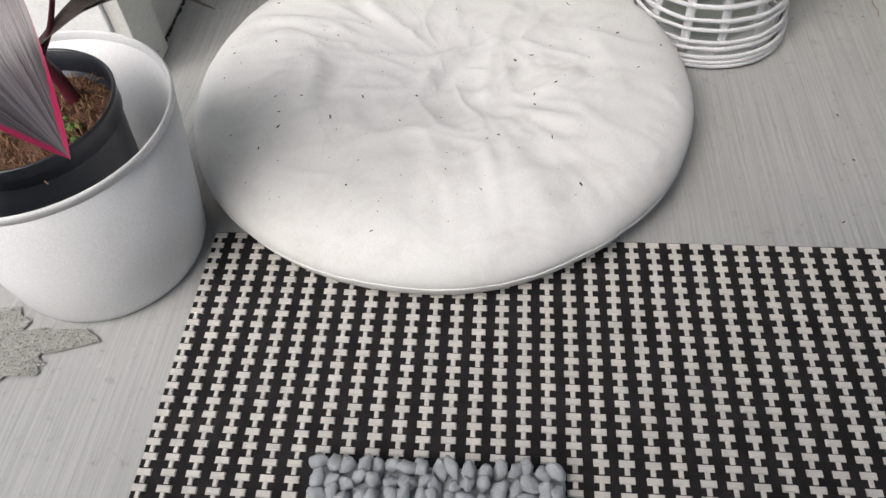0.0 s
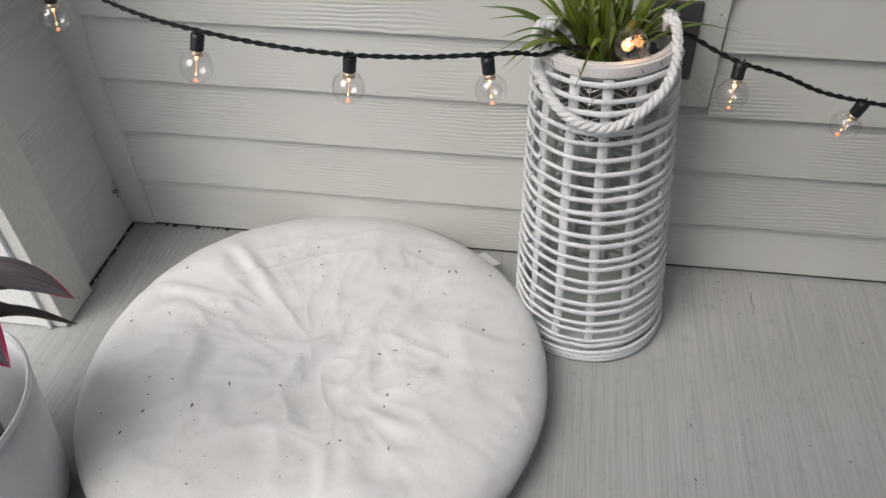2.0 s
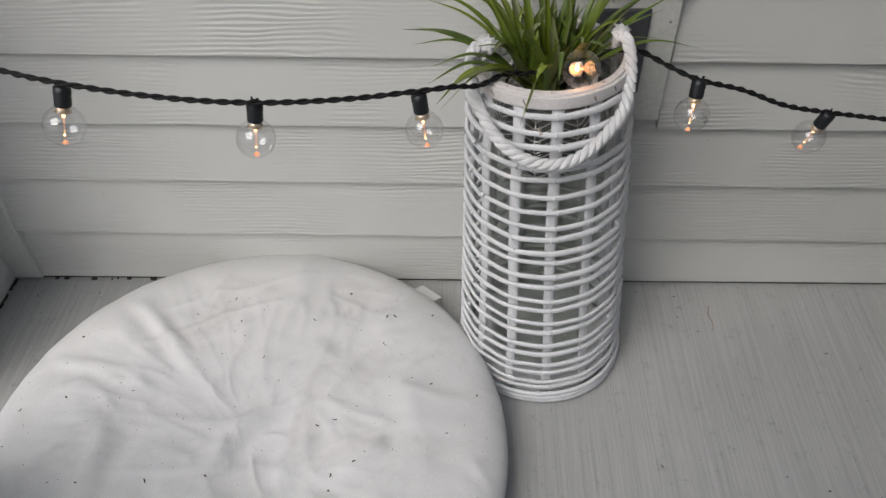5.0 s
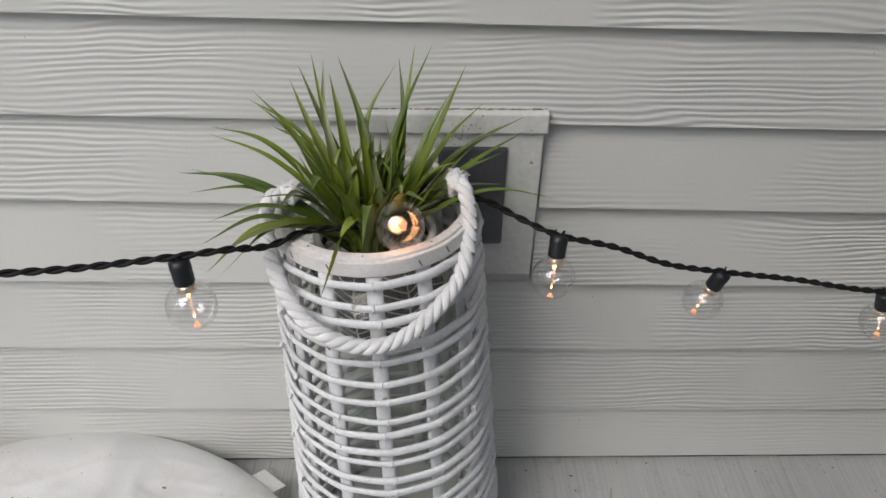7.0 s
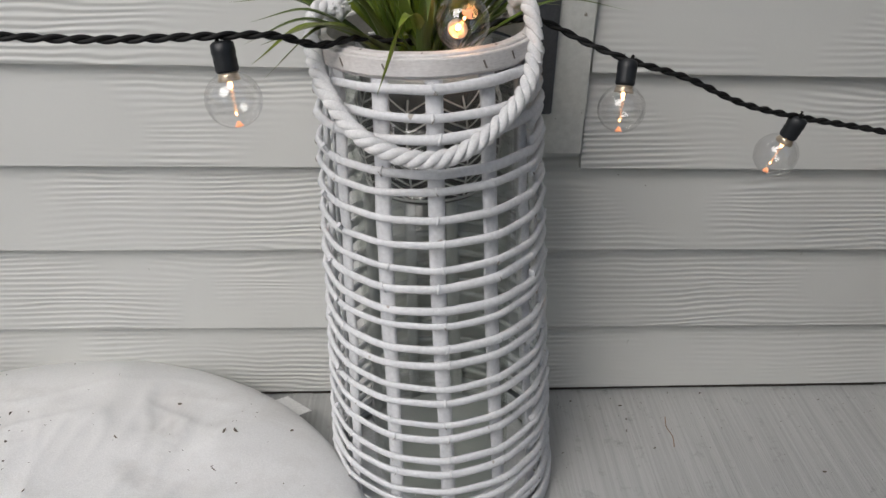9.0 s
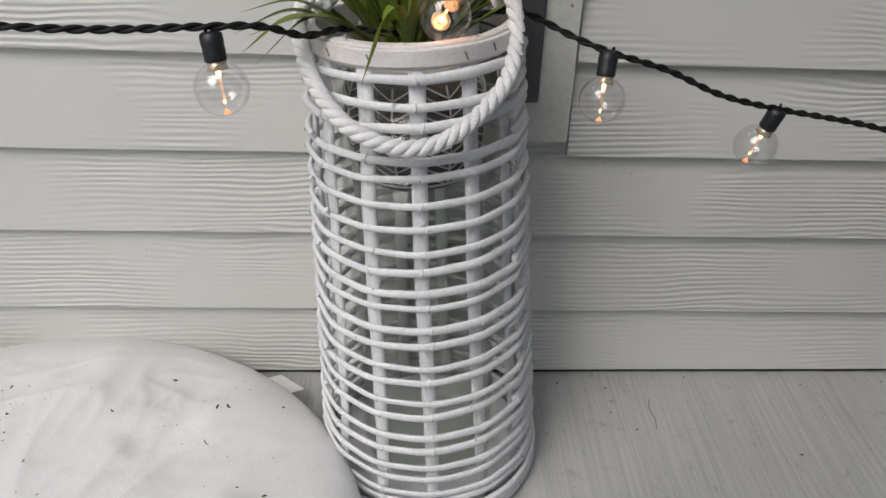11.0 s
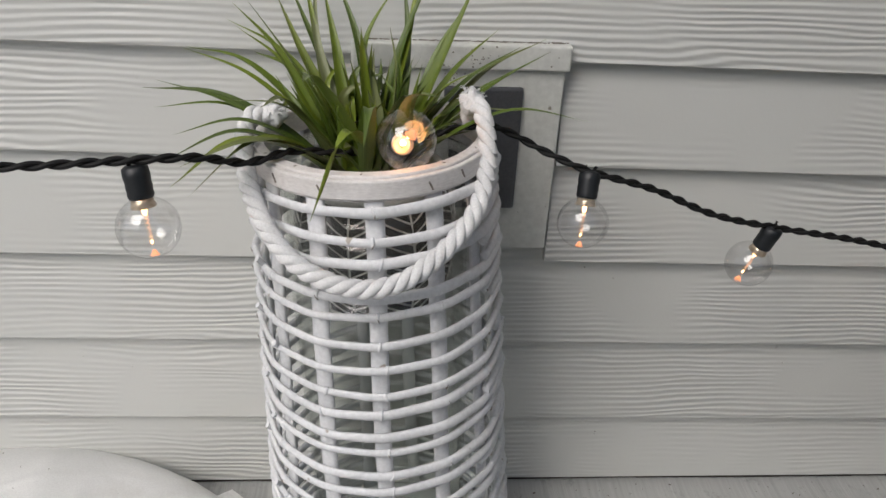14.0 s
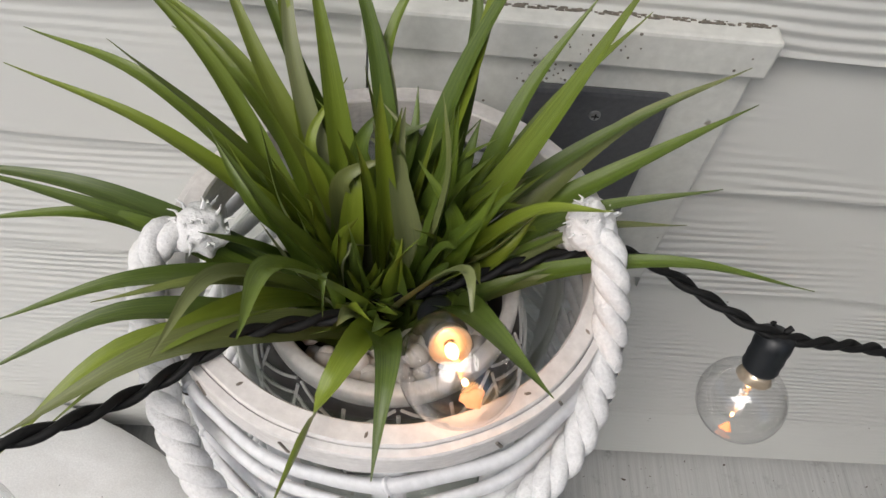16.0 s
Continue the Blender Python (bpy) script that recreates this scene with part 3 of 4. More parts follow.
tab = part("care_tag", bm, M_POTWHITE, cushion, "small white fabric tag")
tab.matrix_basis = pose(0.141, -0.094, 0.050, -22, 0, -39)

# crumbs and bits of dead leaf on cushion and slab
rnd = random.Random(5)


def crumb(bm, x, y, z, size):
    m = pose(x, y, z + size * 0.12, rnd.uniform(-20, 20), rnd.uniform(-20, 20), rnd.uniform(0, 360))
    r = bmesh.ops.create_cube(bm, size=1)
    l, w = size * rnd.uniform(0.5, 1.6), size * rnd.uniform(0.15, 0.4)
    for v in r["verts"]:
        v.co = m @ Vector((v.co.x * l * (1 - 0.5 * (v.co.y > 0)), v.co.y * w + 0.15 * l * v.co.x ** 2, v.co.z * w * 0.6))


bm = bmesh.new()
for i in range(210):
    if i == 120:
        kept = rnd.getstate()
    r, a = math.sqrt(rnd.random()) * 0.93, rnd.uniform(0, 2 * math.pi)
    big = 0.0055 if rnd.random() < 0.22 else 0.0022
    crumb(bm, CU[0] + CUR * r * math.cos(a), CU[1] + CUR * r * math.sin(a), cushion_top(r, a), big)
rnd.setstate(kept)
tagged(link("cushion_crumbs", bm, M_DEBRIS), "dark crumbs and leaf bits scattered on the cushion", "debris", kind="stuff")
bm = bmesh.new()
for i in range(460):
    if i == 190:
        kept = rnd.getstate()
    if i < 60 or 190 <= i < 220:
        x, y = rnd.uniform(-0.62, -0.28), -0.02 - abs(rnd.gauss(0, 0.09))
    elif i < 110 or 220 <= i < 320:
        x, y = rnd.uniform(0.3, 1.3), -0.02 - abs(rnd.gauss(0, 0.06))
    else:
        x, y = rnd.uniform(0.3, 1.3), rnd.uniform(-0.62, -0.02)
    if math.hypot(x - CU[0], y - CU[1]) > 0.38:
        crumb(bm, x, y, 0, 0.0045 if rnd.random() < 0.12 else 0.0018)
rnd.setstate(kept)
tagged(link("floor_crumbs", bm, M_DEBRIS), "dark crumbs and grit scattered on the slab", "debris", kind="stuff")
twig = spline([(0.641, -0.124, 0.0008), (0.644, -0.106, 0.0014), (0.641, -0.088, 0.0009), (0.645, -0.068, 0.0008)], 6)
tagged(link("twig", sweep(twig, 0.0006, 6), M_FIBRE), "thin brown twig lying on the slab", "twig")

# worn patch of the slab beside the planter
bm = bmesh.new()
vs = []
for k in range(60):
    a = 2 * math.pi * k / 60
    r = 0.078 + 0.05 * noise.noise((math.cos(a) * 1.6, math.sin(a) * 1.6, 2)) + 0.022 * noise.noise((math.cos(a) * 6, math.sin(a) * 6, 5))
    vs.append(bm.verts.new((-0.660 + 1.35 * r * math.cos(a), -0.850 + 0.62 * r * math.sin(a), 0.004)))
bm.faces.new(vs)
patch = part("bare_patch", bm, M_GRIT, floor, "patch of bare rough aggregate where paint has flaked")

# ---- rug ----
rug = empty("woven_rug", "black and cream woven cotton rug with a comb pattern", "rug")
RX0, RX1, RY0, RY1 = -0.410, 0.95, -1.75, -0.648
part("backing", box(bmesh.new(), RX0, RX1, RY0, RY1, 0.0005, 0.0035, 0.001), M_RUGBLACK, rug)
PX, PY = 0.0287, 0.0092
wverts, wfaces = [], []


def slab(x0, x1, y0, y1, z0, z1):
    i = len(wverts)
    c = 0.0010
    wverts.extend([(x0, y0, z0), (x1, y0, z0), (x1, y1, z0), (x0, y1, z0), (x0 + c, y0 + c, z1), (x1 - c, y0 + c, z1), (x1 - c, y1 - c, z1), (x0 + c, y1 - c, z1)])
    for f in ((4, 5, 6, 7), (0, 1, 5, 4), (1, 2, 6, 5), (2, 3, 7, 6), (3, 0, 4, 7)):
        wfaces.append(tuple(i + j for j in f))


for i in range(int((RX1 - RX0) / PX)):
    xc = RX0 + 0.009 + i * PX
    for j in range(int((RY1 - RY0) / PY)):
        y1 = RY1 - 0.002 - j * PY
        jx, jy = rnd.uniform(-0.0009, 0.0009), rnd.uniform(-0.0005, 0.0005)
        if j % 2 == 0:
            slab(max(xc - 0.0088 + jx, RX0), xc + 0.0088 + jx, y1 - 0.0086 + jy, y1 + jy, 0.0034, 0.0060)
        else:
            slab(max(xc - 0.0030 + jx, RX0), xc + 0.0030 + jx, y1 - PY + 0.001, y1 + 0.001, 0.0034, 0.0052)
me = bpy.data.meshes.new("weave")
me.from_pydata(wverts, [], wfaces)
me.materials.append(M_RUGWHITE)
wv = tagged(new("weave", me), kind="stuff")
wv.parent = rug

# ---- chenille mat on the rug ----
cm = empty("pet_mat", "grey chenille bobble mat lying on the woven rug", "pet mat")
bm = bmesh.new()
box(bm, -0.205, 0.075, -1.33, -0.985, 0.0062, 0.014, 0.003)
part("base", bm, M_CHENILLE, cm)
bm = bmesh.new()
for i in range(17):
    for j in range(20):
        x, y = -0.196 + i * 0.0165 + rnd.uniform(-0.004, 0.004), -0.991 - j * 0.0175 + rnd.uniform(-0.004, 0.004)
        r = bmesh.ops.create_icosphere(bm, subdivisions=2, radius=0.0078)
        m = pose(x, y, 0.022 + rnd.uniform(-0.003, 0.008), rnd.uniform(-62, 62), rnd.uniform(-62, 62), rnd.uniform(0, 180))
        for v in r["verts"]:
            k = 1 + 0.40 * noise.noise(v.co * 260 + Vector((i, j, 0))) + 0.35 * noise.noise(v.co * 900 + Vector((j, i, 3)))
            v.co = m @ Vector((v.co.x * k, v.co.y * k, v.co.z * k * 1.75))
tagged(part("chenille", bm, M_CHENILLE, cm, smooth=True), kind="stuff")

# ---- planter with ti plant ----
PC = (-0.553, -0.680)
planter = empty("planter", "smooth white tapered resin planter on the slab", "planter")
part("body", revolve([(0, 0.001), (0.120, 0.001), (0.130, 0.006), (0.1355, 0.02), (0.1637, 0.240), (0.1590, 0.240), (0.131, 0.03), (0.12, 0.022), (0, 0.022)], 96, PC), M_PLANTER, planter, smooth=True)
part("lip", revolve([(0.1590, 0.2402), (0.1637, 0.2402), (0.1652, 0.2485), (0.1640, 0.2512), (0.1618, 0.2518), (0.1600, 0.2500), (0.1590, 0.2402)], 96, PC), M_PLANTER, planter, smooth=True)
pot = empty("nursery_pot", "glossy black plastic nursery pot inside the white planter", "plant pot")
NC = (-0.557, -0.684)
part("wall", revolve([(0, 0.0225), (0.080, 0.0225), (0.085, 0.03), (0.100, 0.236), (0.106, 0.238), (0.107, 0.262), (0.1085, 0.266), (0.1065, 0.268), (0.1035, 0.266), (0.1025, 0.235), (0.088, 0.05), (0, 0.05)], 72, NC), M_NURSERY, pot, smooth=True)
bm = revolve([(0, 0.236)] + [(0.1015 * k / 14, 0.236 - 0.006 * (k / 14) ** 2) for k in range(1, 15)], 60, NC, wob=lambda a, r, z: (0, 0.009 * noise.noise((r * 40 * math.cos(a), r * 40 * math.sin(a), 0)) + 0.006 * noise.noise((r * 140 * math.cos(a), r * 140 * math.sin(a), 1))))
soil = part("soil", bm, M_SOIL, pot)
bm = bmesh.new()
for i in range(260):
    r, a = 0.098 * math.sqrt(rnd.random()), rnd.uniform(0, 6.28)
    x, y = NC[0] + r * math.cos(a), NC[1] + r * math.sin(a)
    d = rnd.uniform(0, 6.28)
    L = rnd.uniform(0.004, 0.016)
    sweep([(x, y, 0.237), (x + 0.5 * L * math.cos(d), y + 0.5 * L * math.sin(d), 0.243 + rnd.uniform(-0.002, 0.004)), (x + L * math.cos(d + 0.4), y + L * math.sin(d + 0.4), 0.238)], rnd.uniform(0.0006, 0.0016), 4, bm=bm)
tagged(part("coir", bm, M_FIBRE, pot), kind="stuff")
bm = bmesh.new()
for i in range(60):
    r = bmesh.ops.create_icosphere(bm, subdivisions=1, radius=rnd.uniform(0.002, 0.005))
    o = Vector((NC[0] + 0.035 + rnd.gauss(0, 0.016), NC[1] - 0.012 + rnd.gauss(0, 0.012), 0.241))
    for v in r["verts"]:
        v.co = v.co * (1 + 0.4 * noise.noise(v.co * 400)) + o
tagged(part("moss", bm, M_MOSS, pot), kind="stuff")


def long_leaf(points, width, fold=0.15, wave=0.0, side=None, steps=26, cross=6, blunt=0.5, thick=0.0, taper=0.45, power=1.7):
    """A blade along a line: tapering, folded along the midrib, with its own uv (across, along)."""
    path = spline(points, max(3, steps // (len(points) - 1)))
    bm = bmesh.new()
    uv = bm.loops.layers.uv.new("UVMap")
    rows, n = [], len(path)
    for i, p in enumerate(path):
        t = i / (n - 1)
        d = (path[min(i + 1, n - 1)] - path[max(i - 1, 0)]).normalized()
        s = d.cross(Vector(side) if side else Vector((0, 0, 1)))
        s = s.normalized() if s.length > 1e-4 else Vector((1, 0, 0))
        u = s.cross(d)
        w = width * (min(1, (t + 0.06) / 0.4) ** blunt) * (1 - max(0, (t - taper) / (1 - taper)) ** power)
        w = max(w, 0.0004)
        row = []
        for k in range(cross + 1):
            c = 2 * k / cross - 1
            row.append((bm.verts.new(p + s * (c * w / 2) + u * (abs(c) * w * fold + wave * w * math.sin(9 * t + 2.5 * c) * abs(c))), k / cross, t))
        rows.append(row)
    for a, b in zip(rows, rows[1:]):
        for k in range(cross):
            q = (a[k], a[k + 1], b[k + 1], b[k])
            f = bm.faces.new([v[0] for v in q])
            for lp, v in zip(f.loops, q):
                lp[uv].uv = (v[1], v[2])
    if thick:
        bmesh.ops.solidify(bm, geom=bm.faces[:], thickness=thick)
    return bm


ti = empty("ti_plant", "bronze-red ti plant with magenta-edged leaves in a black pot", "potted plant")
ti.matrix_basis = pose(-0.036, -0.006, 0.012)
stalk = spline([(-0.488, -0.628, 0.215), (-0.492, -0.632, 0.262), (-0.502, -0.64, 0.31), (-0.508, -0.645, 0.36)], 8)
part("stem", sweep(stalk, lambda t: 0.009 - 0.003 * t, 10), M_TISTEM, ti, smooth=True)
LEAVES = [
    # petiole foot, leaf start, middle, late, tip, width
    ((-0.500, -0.640, 0.30), (-0.490, -0.700, 0.42), (-0.430, -0.790, 0.480), (-0.370, -0.855, 0.452), (-0.320, -0.886, 0.382), 0.112),
    ((-0.505, -0.643, 0.34), (-0.470, -0.690, 0.50), (-0.350, -0.760, 0.590), (-0.230, -0.815, 0.575), (-0.148, -0.836, 0.521), 0.105),
    ((-0.506, -0.644, 0.35), (-0.475, -0.690, 0.53), (-0.370, -0.765, 0.635), (-0.250, -0.825, 0.630), (-0.185, -0.850, 0.585), 0.120),
    ((-0.502, -0.640, 0.33), (-0.455, -0.640, 0.43), (-0.380, -0.655, 0.470), (-0.310, -0.680, 0.455), (-0.255, -0.700, 0.410), 0.096),
    ((-0.497, -0.636, 0.29), (-0.460, -0.600, 0.36), (-0.400, -0.560, 0.385), (-0.350, -0.535, 0.360), (-0.315, -0.520, 0.320), 0.060),
]
for a, b, c, d, e, w in LEAVES:
    lf = part("leaf", long_leaf([b, c, d, e], w, 0.16, 0.02, blunt=0.7), M_TI, ti, smooth=True)
    part("petiole", sweep(spline([a, tuple((Vector(a) + Vector(b)) / 2 + Vector((0, 0, -0.006))), b, tuple(Vector(b).lerp(Vector(c), 0.35))], 6), lambda t: 0.0045 - 0.0025 * t, 8), M_TISTEM, lf, smooth=True)
for pts, w in ((((-0.50, -0.64, 0.30), (-0.44, -0.60, 0.33), (-0.37, -0.56, 0.325), (-0.317, -0.534, 0.285)), 0.030),
               (((-0.44, -0.60, 0.33), (-0.39, -0.575, 0.345), (-0.35, -0.56, 0.33)), 0.022),
               (((-0.50, -0.64, 0.34), (-0.43, -0.63, 0.42), (-0.36, -0.62, 0.45), (-0.303, -0.62, 0.45)), 0.036),
               (((-0.43, -0.63, 0.41), (-0.37, -0.61, 0.425), (-0.315, -0.60, 0.42)), 0.026)):
    part("withered_leaf", long_leaf(pts, w, 0.3, 0.12), M_DRY, ti, "dried brown leaf", smooth=True)

# ---- black pole ----
pole = empty("pole", "black pole with a hammered silver sleeve standing on the rug", "pole")
part("shaft", revolve([(0, 0.0062), (0.0115, 0.0062), (0.0115, 0.400), (0, 0.400)], 28, (0.570, -0.815)), M_LEGBLACK, pole)
part("sleeve", revolve([(0, 0.4005), (0.013, 0.4005), (0.014, 0.403), (0.014, 0.52), (0.012, 0.525), (0, 0.525)], 32, (0.570, -0.815)), M_LEGWHITE, pole, smooth=True)

# ---- cane lantern ----
LX, LY = 0.340, -0.143
TIP = pose(LX, LY, 0, -1.9, -2.2, 0) @ pose(-LX, -LY, 0)  # it leans a little towards the cushion
UNTIP = TIP.inverted()


def cane_radius(z):
    return 0.1310 - 0.0285 * (z / 0.52) ** 0.9


lantern = empty("cane_lantern", "tall white painted cane lantern with rope handle", "lantern")
lantern.matrix_basis = TIP
def ripple(a, r, z):
    return (0.0006 * noise.noise((math.cos(a) * 4, math.sin(a) * 4, z * 50)), 0.0005 * noise.noise((math.cos(a) * 3, math.sin(a) * 3, 5)))


part("rim", revolve([(0.0890, 0.5205), (0.0972, 0.5205), (0.0974, 0.5400), (0.0966, 0.5412), (0.0892, 0.5416), (0.0884, 0.5405), (0.0884, 0.5210), (0.0890, 0.5205)], 128, (LX, LY), wob=ripple), M_RIM, lantern, "whitewashed bent wood rim")
part("hoop", revolve([(0.0976, 0.5238), (0.1008, 0.5238), (0.1014, 0.5246), (0.1014, 0.5376), (0.1008, 0.5388), (0.0978, 0.5392), (0.0976, 0.5238)], 128, (LX, LY), wob=ripple), M_RIM, lantern, "worn whitewashed outer wood hoop")
part("base", revolve([(0, 0.004), (0.119, 0.004), (0.119, 0.012), (0, 0.012)], 48, (LX, LY)), M_WICKER, lantern)
NST, FIRST = 13, radians(-88)
STAKE = [FIRST + 2 * math.pi * k / NST + rnd.uniform(-0.02, 0.02) for k in range(NST)]
for k, a in enumerate(STAKE):
    w = rnd.uniform(0.0072, 0.0084)
    pts = []
    for i in range(14):
        z = 0.003 + 0.517 * i / 13
        r = cane_radius(z) - 0.0085 + 0.001 * math.sin(i * 2.1 + k)
        g = a + 0.012 * math.sin(i * 0.6 + k)
        pts.append((LX + r * math.cos(g), LY + r * math.sin(g), z))
    part("stake", sweep(pts, w, 10, flat=(0.42, 1.0), up=(-math.sin(a), math.cos(a), 0)), M_WICKER, lantern, smooth=True)
# each weaver is one cane bent round the stakes; its two ends overlap at the lantern's side
LEVELS = (0.512, 0.493, 0.470, 0.444, 0.422, 0.400, 0.373, 0.352, 0.328, 0.308, 0.288, 0.265, 0.243, 0.221, 0.199, 0.177, 0.153, 0.129, 0.105, 0.085, 0.066, 0.048, 0.032)
for j, z0 in enumerate(LEVELS):
    a0 = radians(-24) + rnd.uniform(-0.28, 0.28)
    turn = 2 * math.pi + rnd.uniform(0.45, 0.95)
    step = rnd.uniform(0.006, 0.011)
    th = rnd.uniform(0.0042, 0.0053)
    pts = []
    for i in range(104):
        f = i / 103
        a = a0 + turn * f
        near = min((abs((a - g + math.pi) % (2 * math.pi) - math.pi) for g in STAKE))
        z = z0 + step * (0.5 - f) * (1 if j % 2 else -1) + 0.0020 * noise.noise((math.cos(a) * 1.6, math.sin(a) * 1.6, j * 3.7))
        r = cane_radius(z) + 0.0004 - 0.0016 * min(1, near / 0.22) + 0.0012 * noise.noise((math.cos(a) * 2, math.sin(a) * 2, j * 9.1))
        r += 0.0030 * max(0, f - 0.90) / 0.10 - 0.0012 * max(0, 0.08 - f) / 0.08
        pts.append((LX + r * math.cos(a), LY + r * math.sin(a), z))
    wv = part("weaver", sweep(pts, lambda f: th * (0.92 + 0.12 * math.sin(17 * f)), 8, flat=(0.66, 1.0)), M_WICKER, lantern, smooth=True)
    for k, g in enumerate(STAKE):
        if rnd.random() > 0.62:
            continue
        i = min(range(104), key=lambda q: abs((a0 + turn * q / 103 - g - 0.02 + math.pi) % (2 * math.pi) - math.pi))
        x, y, z = pts[i]
        big = rnd.uniform(0.85, 1.3)
        kb = bmesh.new()
        bmesh.ops.create_icosphere(kb, subdivisions=2, radius=1, matrix=pose(x, y, z, rnd.uniform(-25, 25), 0, math.degrees(g)) @ Matrix.Diagonal((th * 0.80, 0.0018 * big, th * 1.13, 1)))
        nd = part("node", kb, M_WICKER, wv, smooth=True)
        if rnd.random() < 0.55:
            q = pose(x + 0.0030 * math.cos(g), y + 0.0030 * math.sin(g), z - 0.001, rnd.uniform(-40, 40), 0, math.degrees(g) + 18) @ Matrix.Diagonal((th * 0.26, 0.00045, th * 0.62, 1))
            kb = bmesh.new()
            bmesh.ops.create_icosphere(kb, subdivisions=1, radius=1, matrix=q)
            part("split", kb, M_KNOT, wv, "dark split in the cane")
# cut cane stubs that stick out where a cane ends
for z, a in ((0.447, -2.62), (0.398, -2.70), (0.376, -2.45), (0.330, -2.66), (0.290, -2.58), (0.262, -2.75), (0.205, -2.6), (0.150, -2.66), (0.35, -0.05), (0.24, 0.05)):
    r = cane_radius(z) + 0.0015
    o = Vector((LX + r * math.cos(a), LY + r * math.sin(a), z))
    d = Vector((-math.sin(a) * 0.3 + math.cos(a) * 0.5, math.cos(a) * 0.3 + math.sin(a) * 0.5, 0.75)).normalized()
    part("stub", sweep([o - d * 0.007, o, o + d * rnd.uniform(0.005, 0.010)], 0.0026, 7, flat=(0.7, 1.0)), M_WICKER, lantern)
for z in (0.004, 0.012, 0.020):
    pts = [(LX + (0.1318 + 0.0006 * math.sin(5 * a)) * math.cos(a), LY + (0.1318 + 0.0006 * math.sin(5 * a)) * math.sin(a), z + 0.0008 * math.sin(3 * a + z * 300)) for a in [2 * math.pi * i / 90 for i in range(90)]]
    part("foot_ring", sweep(pts, 0.0045, 8, True, flat=(0.8, 0.95)), M_WICKER, lantern, smooth=True)
for a, z in ((-2.35, 0.531), (-1.93, 0.531), (-1.10, 0.530), (-0.80, 0.532), (-2.75, 0.531), (0.2, 0.530), (1.6, 0.530)):
    bm = box(bmesh.new(), -0.0008, 0.0008, -0.0006, 0.0006, -0.0038, 0.0038)
    st = part("staple", bm, M_KNOT, lantern)
    st.matrix_basis = pose(LX + 0.1013 * math.cos(a), LY + 0.1013 * math.sin(a), z, 24, 0, math.degrees(a))
for a, r, g in ((-2.2, 0.0925, 30), (-1.62, 0.0935, 70), (-0.92, 0.0930, 10), (-0.5, 0.0940, 120), (-2.6, 0.0938, 0)):
    bm = bmesh.new()
    bmesh.ops.create_icosphere(bm, subdivisions=1, radius=1, matrix=pose(LX + r * math.cos(a), LY + r * math.sin(a), 0.5414, 0, 0, g) @ Matrix.Diagonal((0.0016, 0.0007, 0.0006, 1)))
    part("nick", bm, M_KNOT, lantern, "dark chip in the whitewash")

handle_path = [UNTIP @ p for p in spline([(0.396, -0.124, 0.548), (0.402, -0.136, 0.568), (0.408, -0.152, 0.564), (0.411, -0.174, 0.538), (0.401, -0.206, 0.508), (0.368, -0.236, 0.481), (0.334, -0.2500, 0.467), (0.298, -0.250, 0.468), (0.262, -0.236, 0.482), (0.236, -0.208, 0.507), (0.223, -0.176, 0.530), (0.222, -0.158, 0.551), (0.229, -0.147, 0.561), (0.241, -0.141, 0.553)], 12)]
handle_path = resample(handle_path, 0.0022)
handle = empty("rope_handle", "thick twisted white cotton rope handle", "rope")
handle.parent = lantern
for k in range(3):
    part("strand", sweep(strand(handle_path, 0.0037, 30, k * 2 * math.pi / 3), 0.0042, 10), M_ROPE, handle, smooth=True)
del handle["category"]
for c, seed in ((tuple(UNTIP @ Vector((0.400, -0.134, 0.570))), 1), (tuple(UNTIP @ Vector((0.242, -0.143, 0.560))), 2)):
    bm = bmesh.new()
    bmesh.ops.create_icosphere(bm, subdivisions=4, radius=0.0105)
    for v in bm.verts:
        v.co = Vector(c) + v.co * (1 + 0.28 * noise.noise(v.co * 160 + Vector((seed, 0, 0))) + 0.1 * noise.noise(v.co * 500))
    kn = part("knot", bm, M_ROPE, handle, "frayed rope end", smooth=True)
    for i in range(26):
        d = Vector((rnd.gauss(0, 1), rnd.gauss(0, 1), abs(rnd.gauss(0.6, 0.7)))).normalized()
        p = Vector(c) + d * 0.010
        e = p + d * rnd.uniform(0.001, 0.0045) + Vector((rnd.uniform(-0.003, 0.003), rnd.uniform(-0.003, 0.003), 0))
        if i == 0:
            fb = bmesh.new()
        sweep([p, (p + e) / 2 + Vector((0.001, 0, 0.001)), e], lambda t: 0.0009 * (1 - 0.8 * t), 5, bm=fb)
    part("fray", fb, M_ROPE, handle, "loose cotton fibres")

# ---- glass jar, pot, pebbles and grass inside the lantern ----
jar = empty("glass_jar", "tall clear glass cylinder inside the cane lantern", "glass jar")
part("cylinder", revolve([(0.0785, 0.024), (0.080, 0.03), (0.080, 0.517), (0.077, 0.517), (0.077, 0.03), (0.0785, 0.024)], 64, (LX, LY)), M_JAR, jar, smooth=True)
part("bottom", revolve([(0, 0.0125), (0.070, 0.0125), (0.0783, 0.018), (0.0783, 0.0238), (0.069, 0.020), (0, 0.018)], 64, (LX, LY)), M_JAR, jar, smooth=True)
part("brim", revolve([(0.0768, 0.5172), (0.0802, 0.5172), (0.0806, 0.5188), (0.0798, 0.5202), (0.0774, 0.5202), (0.0768, 0.5188), (0.0768, 0.5172)], 64, (LX, LY)), M_JAR, jar, smooth=True)
jar.matrix_basis = TIP
gp = empty("patterned_pot", "grey ceramic pot with white herringbone lines", "plant pot")
gp.matrix_basis = TIP
QX, QY = LX - 0.001, LY - 0.001
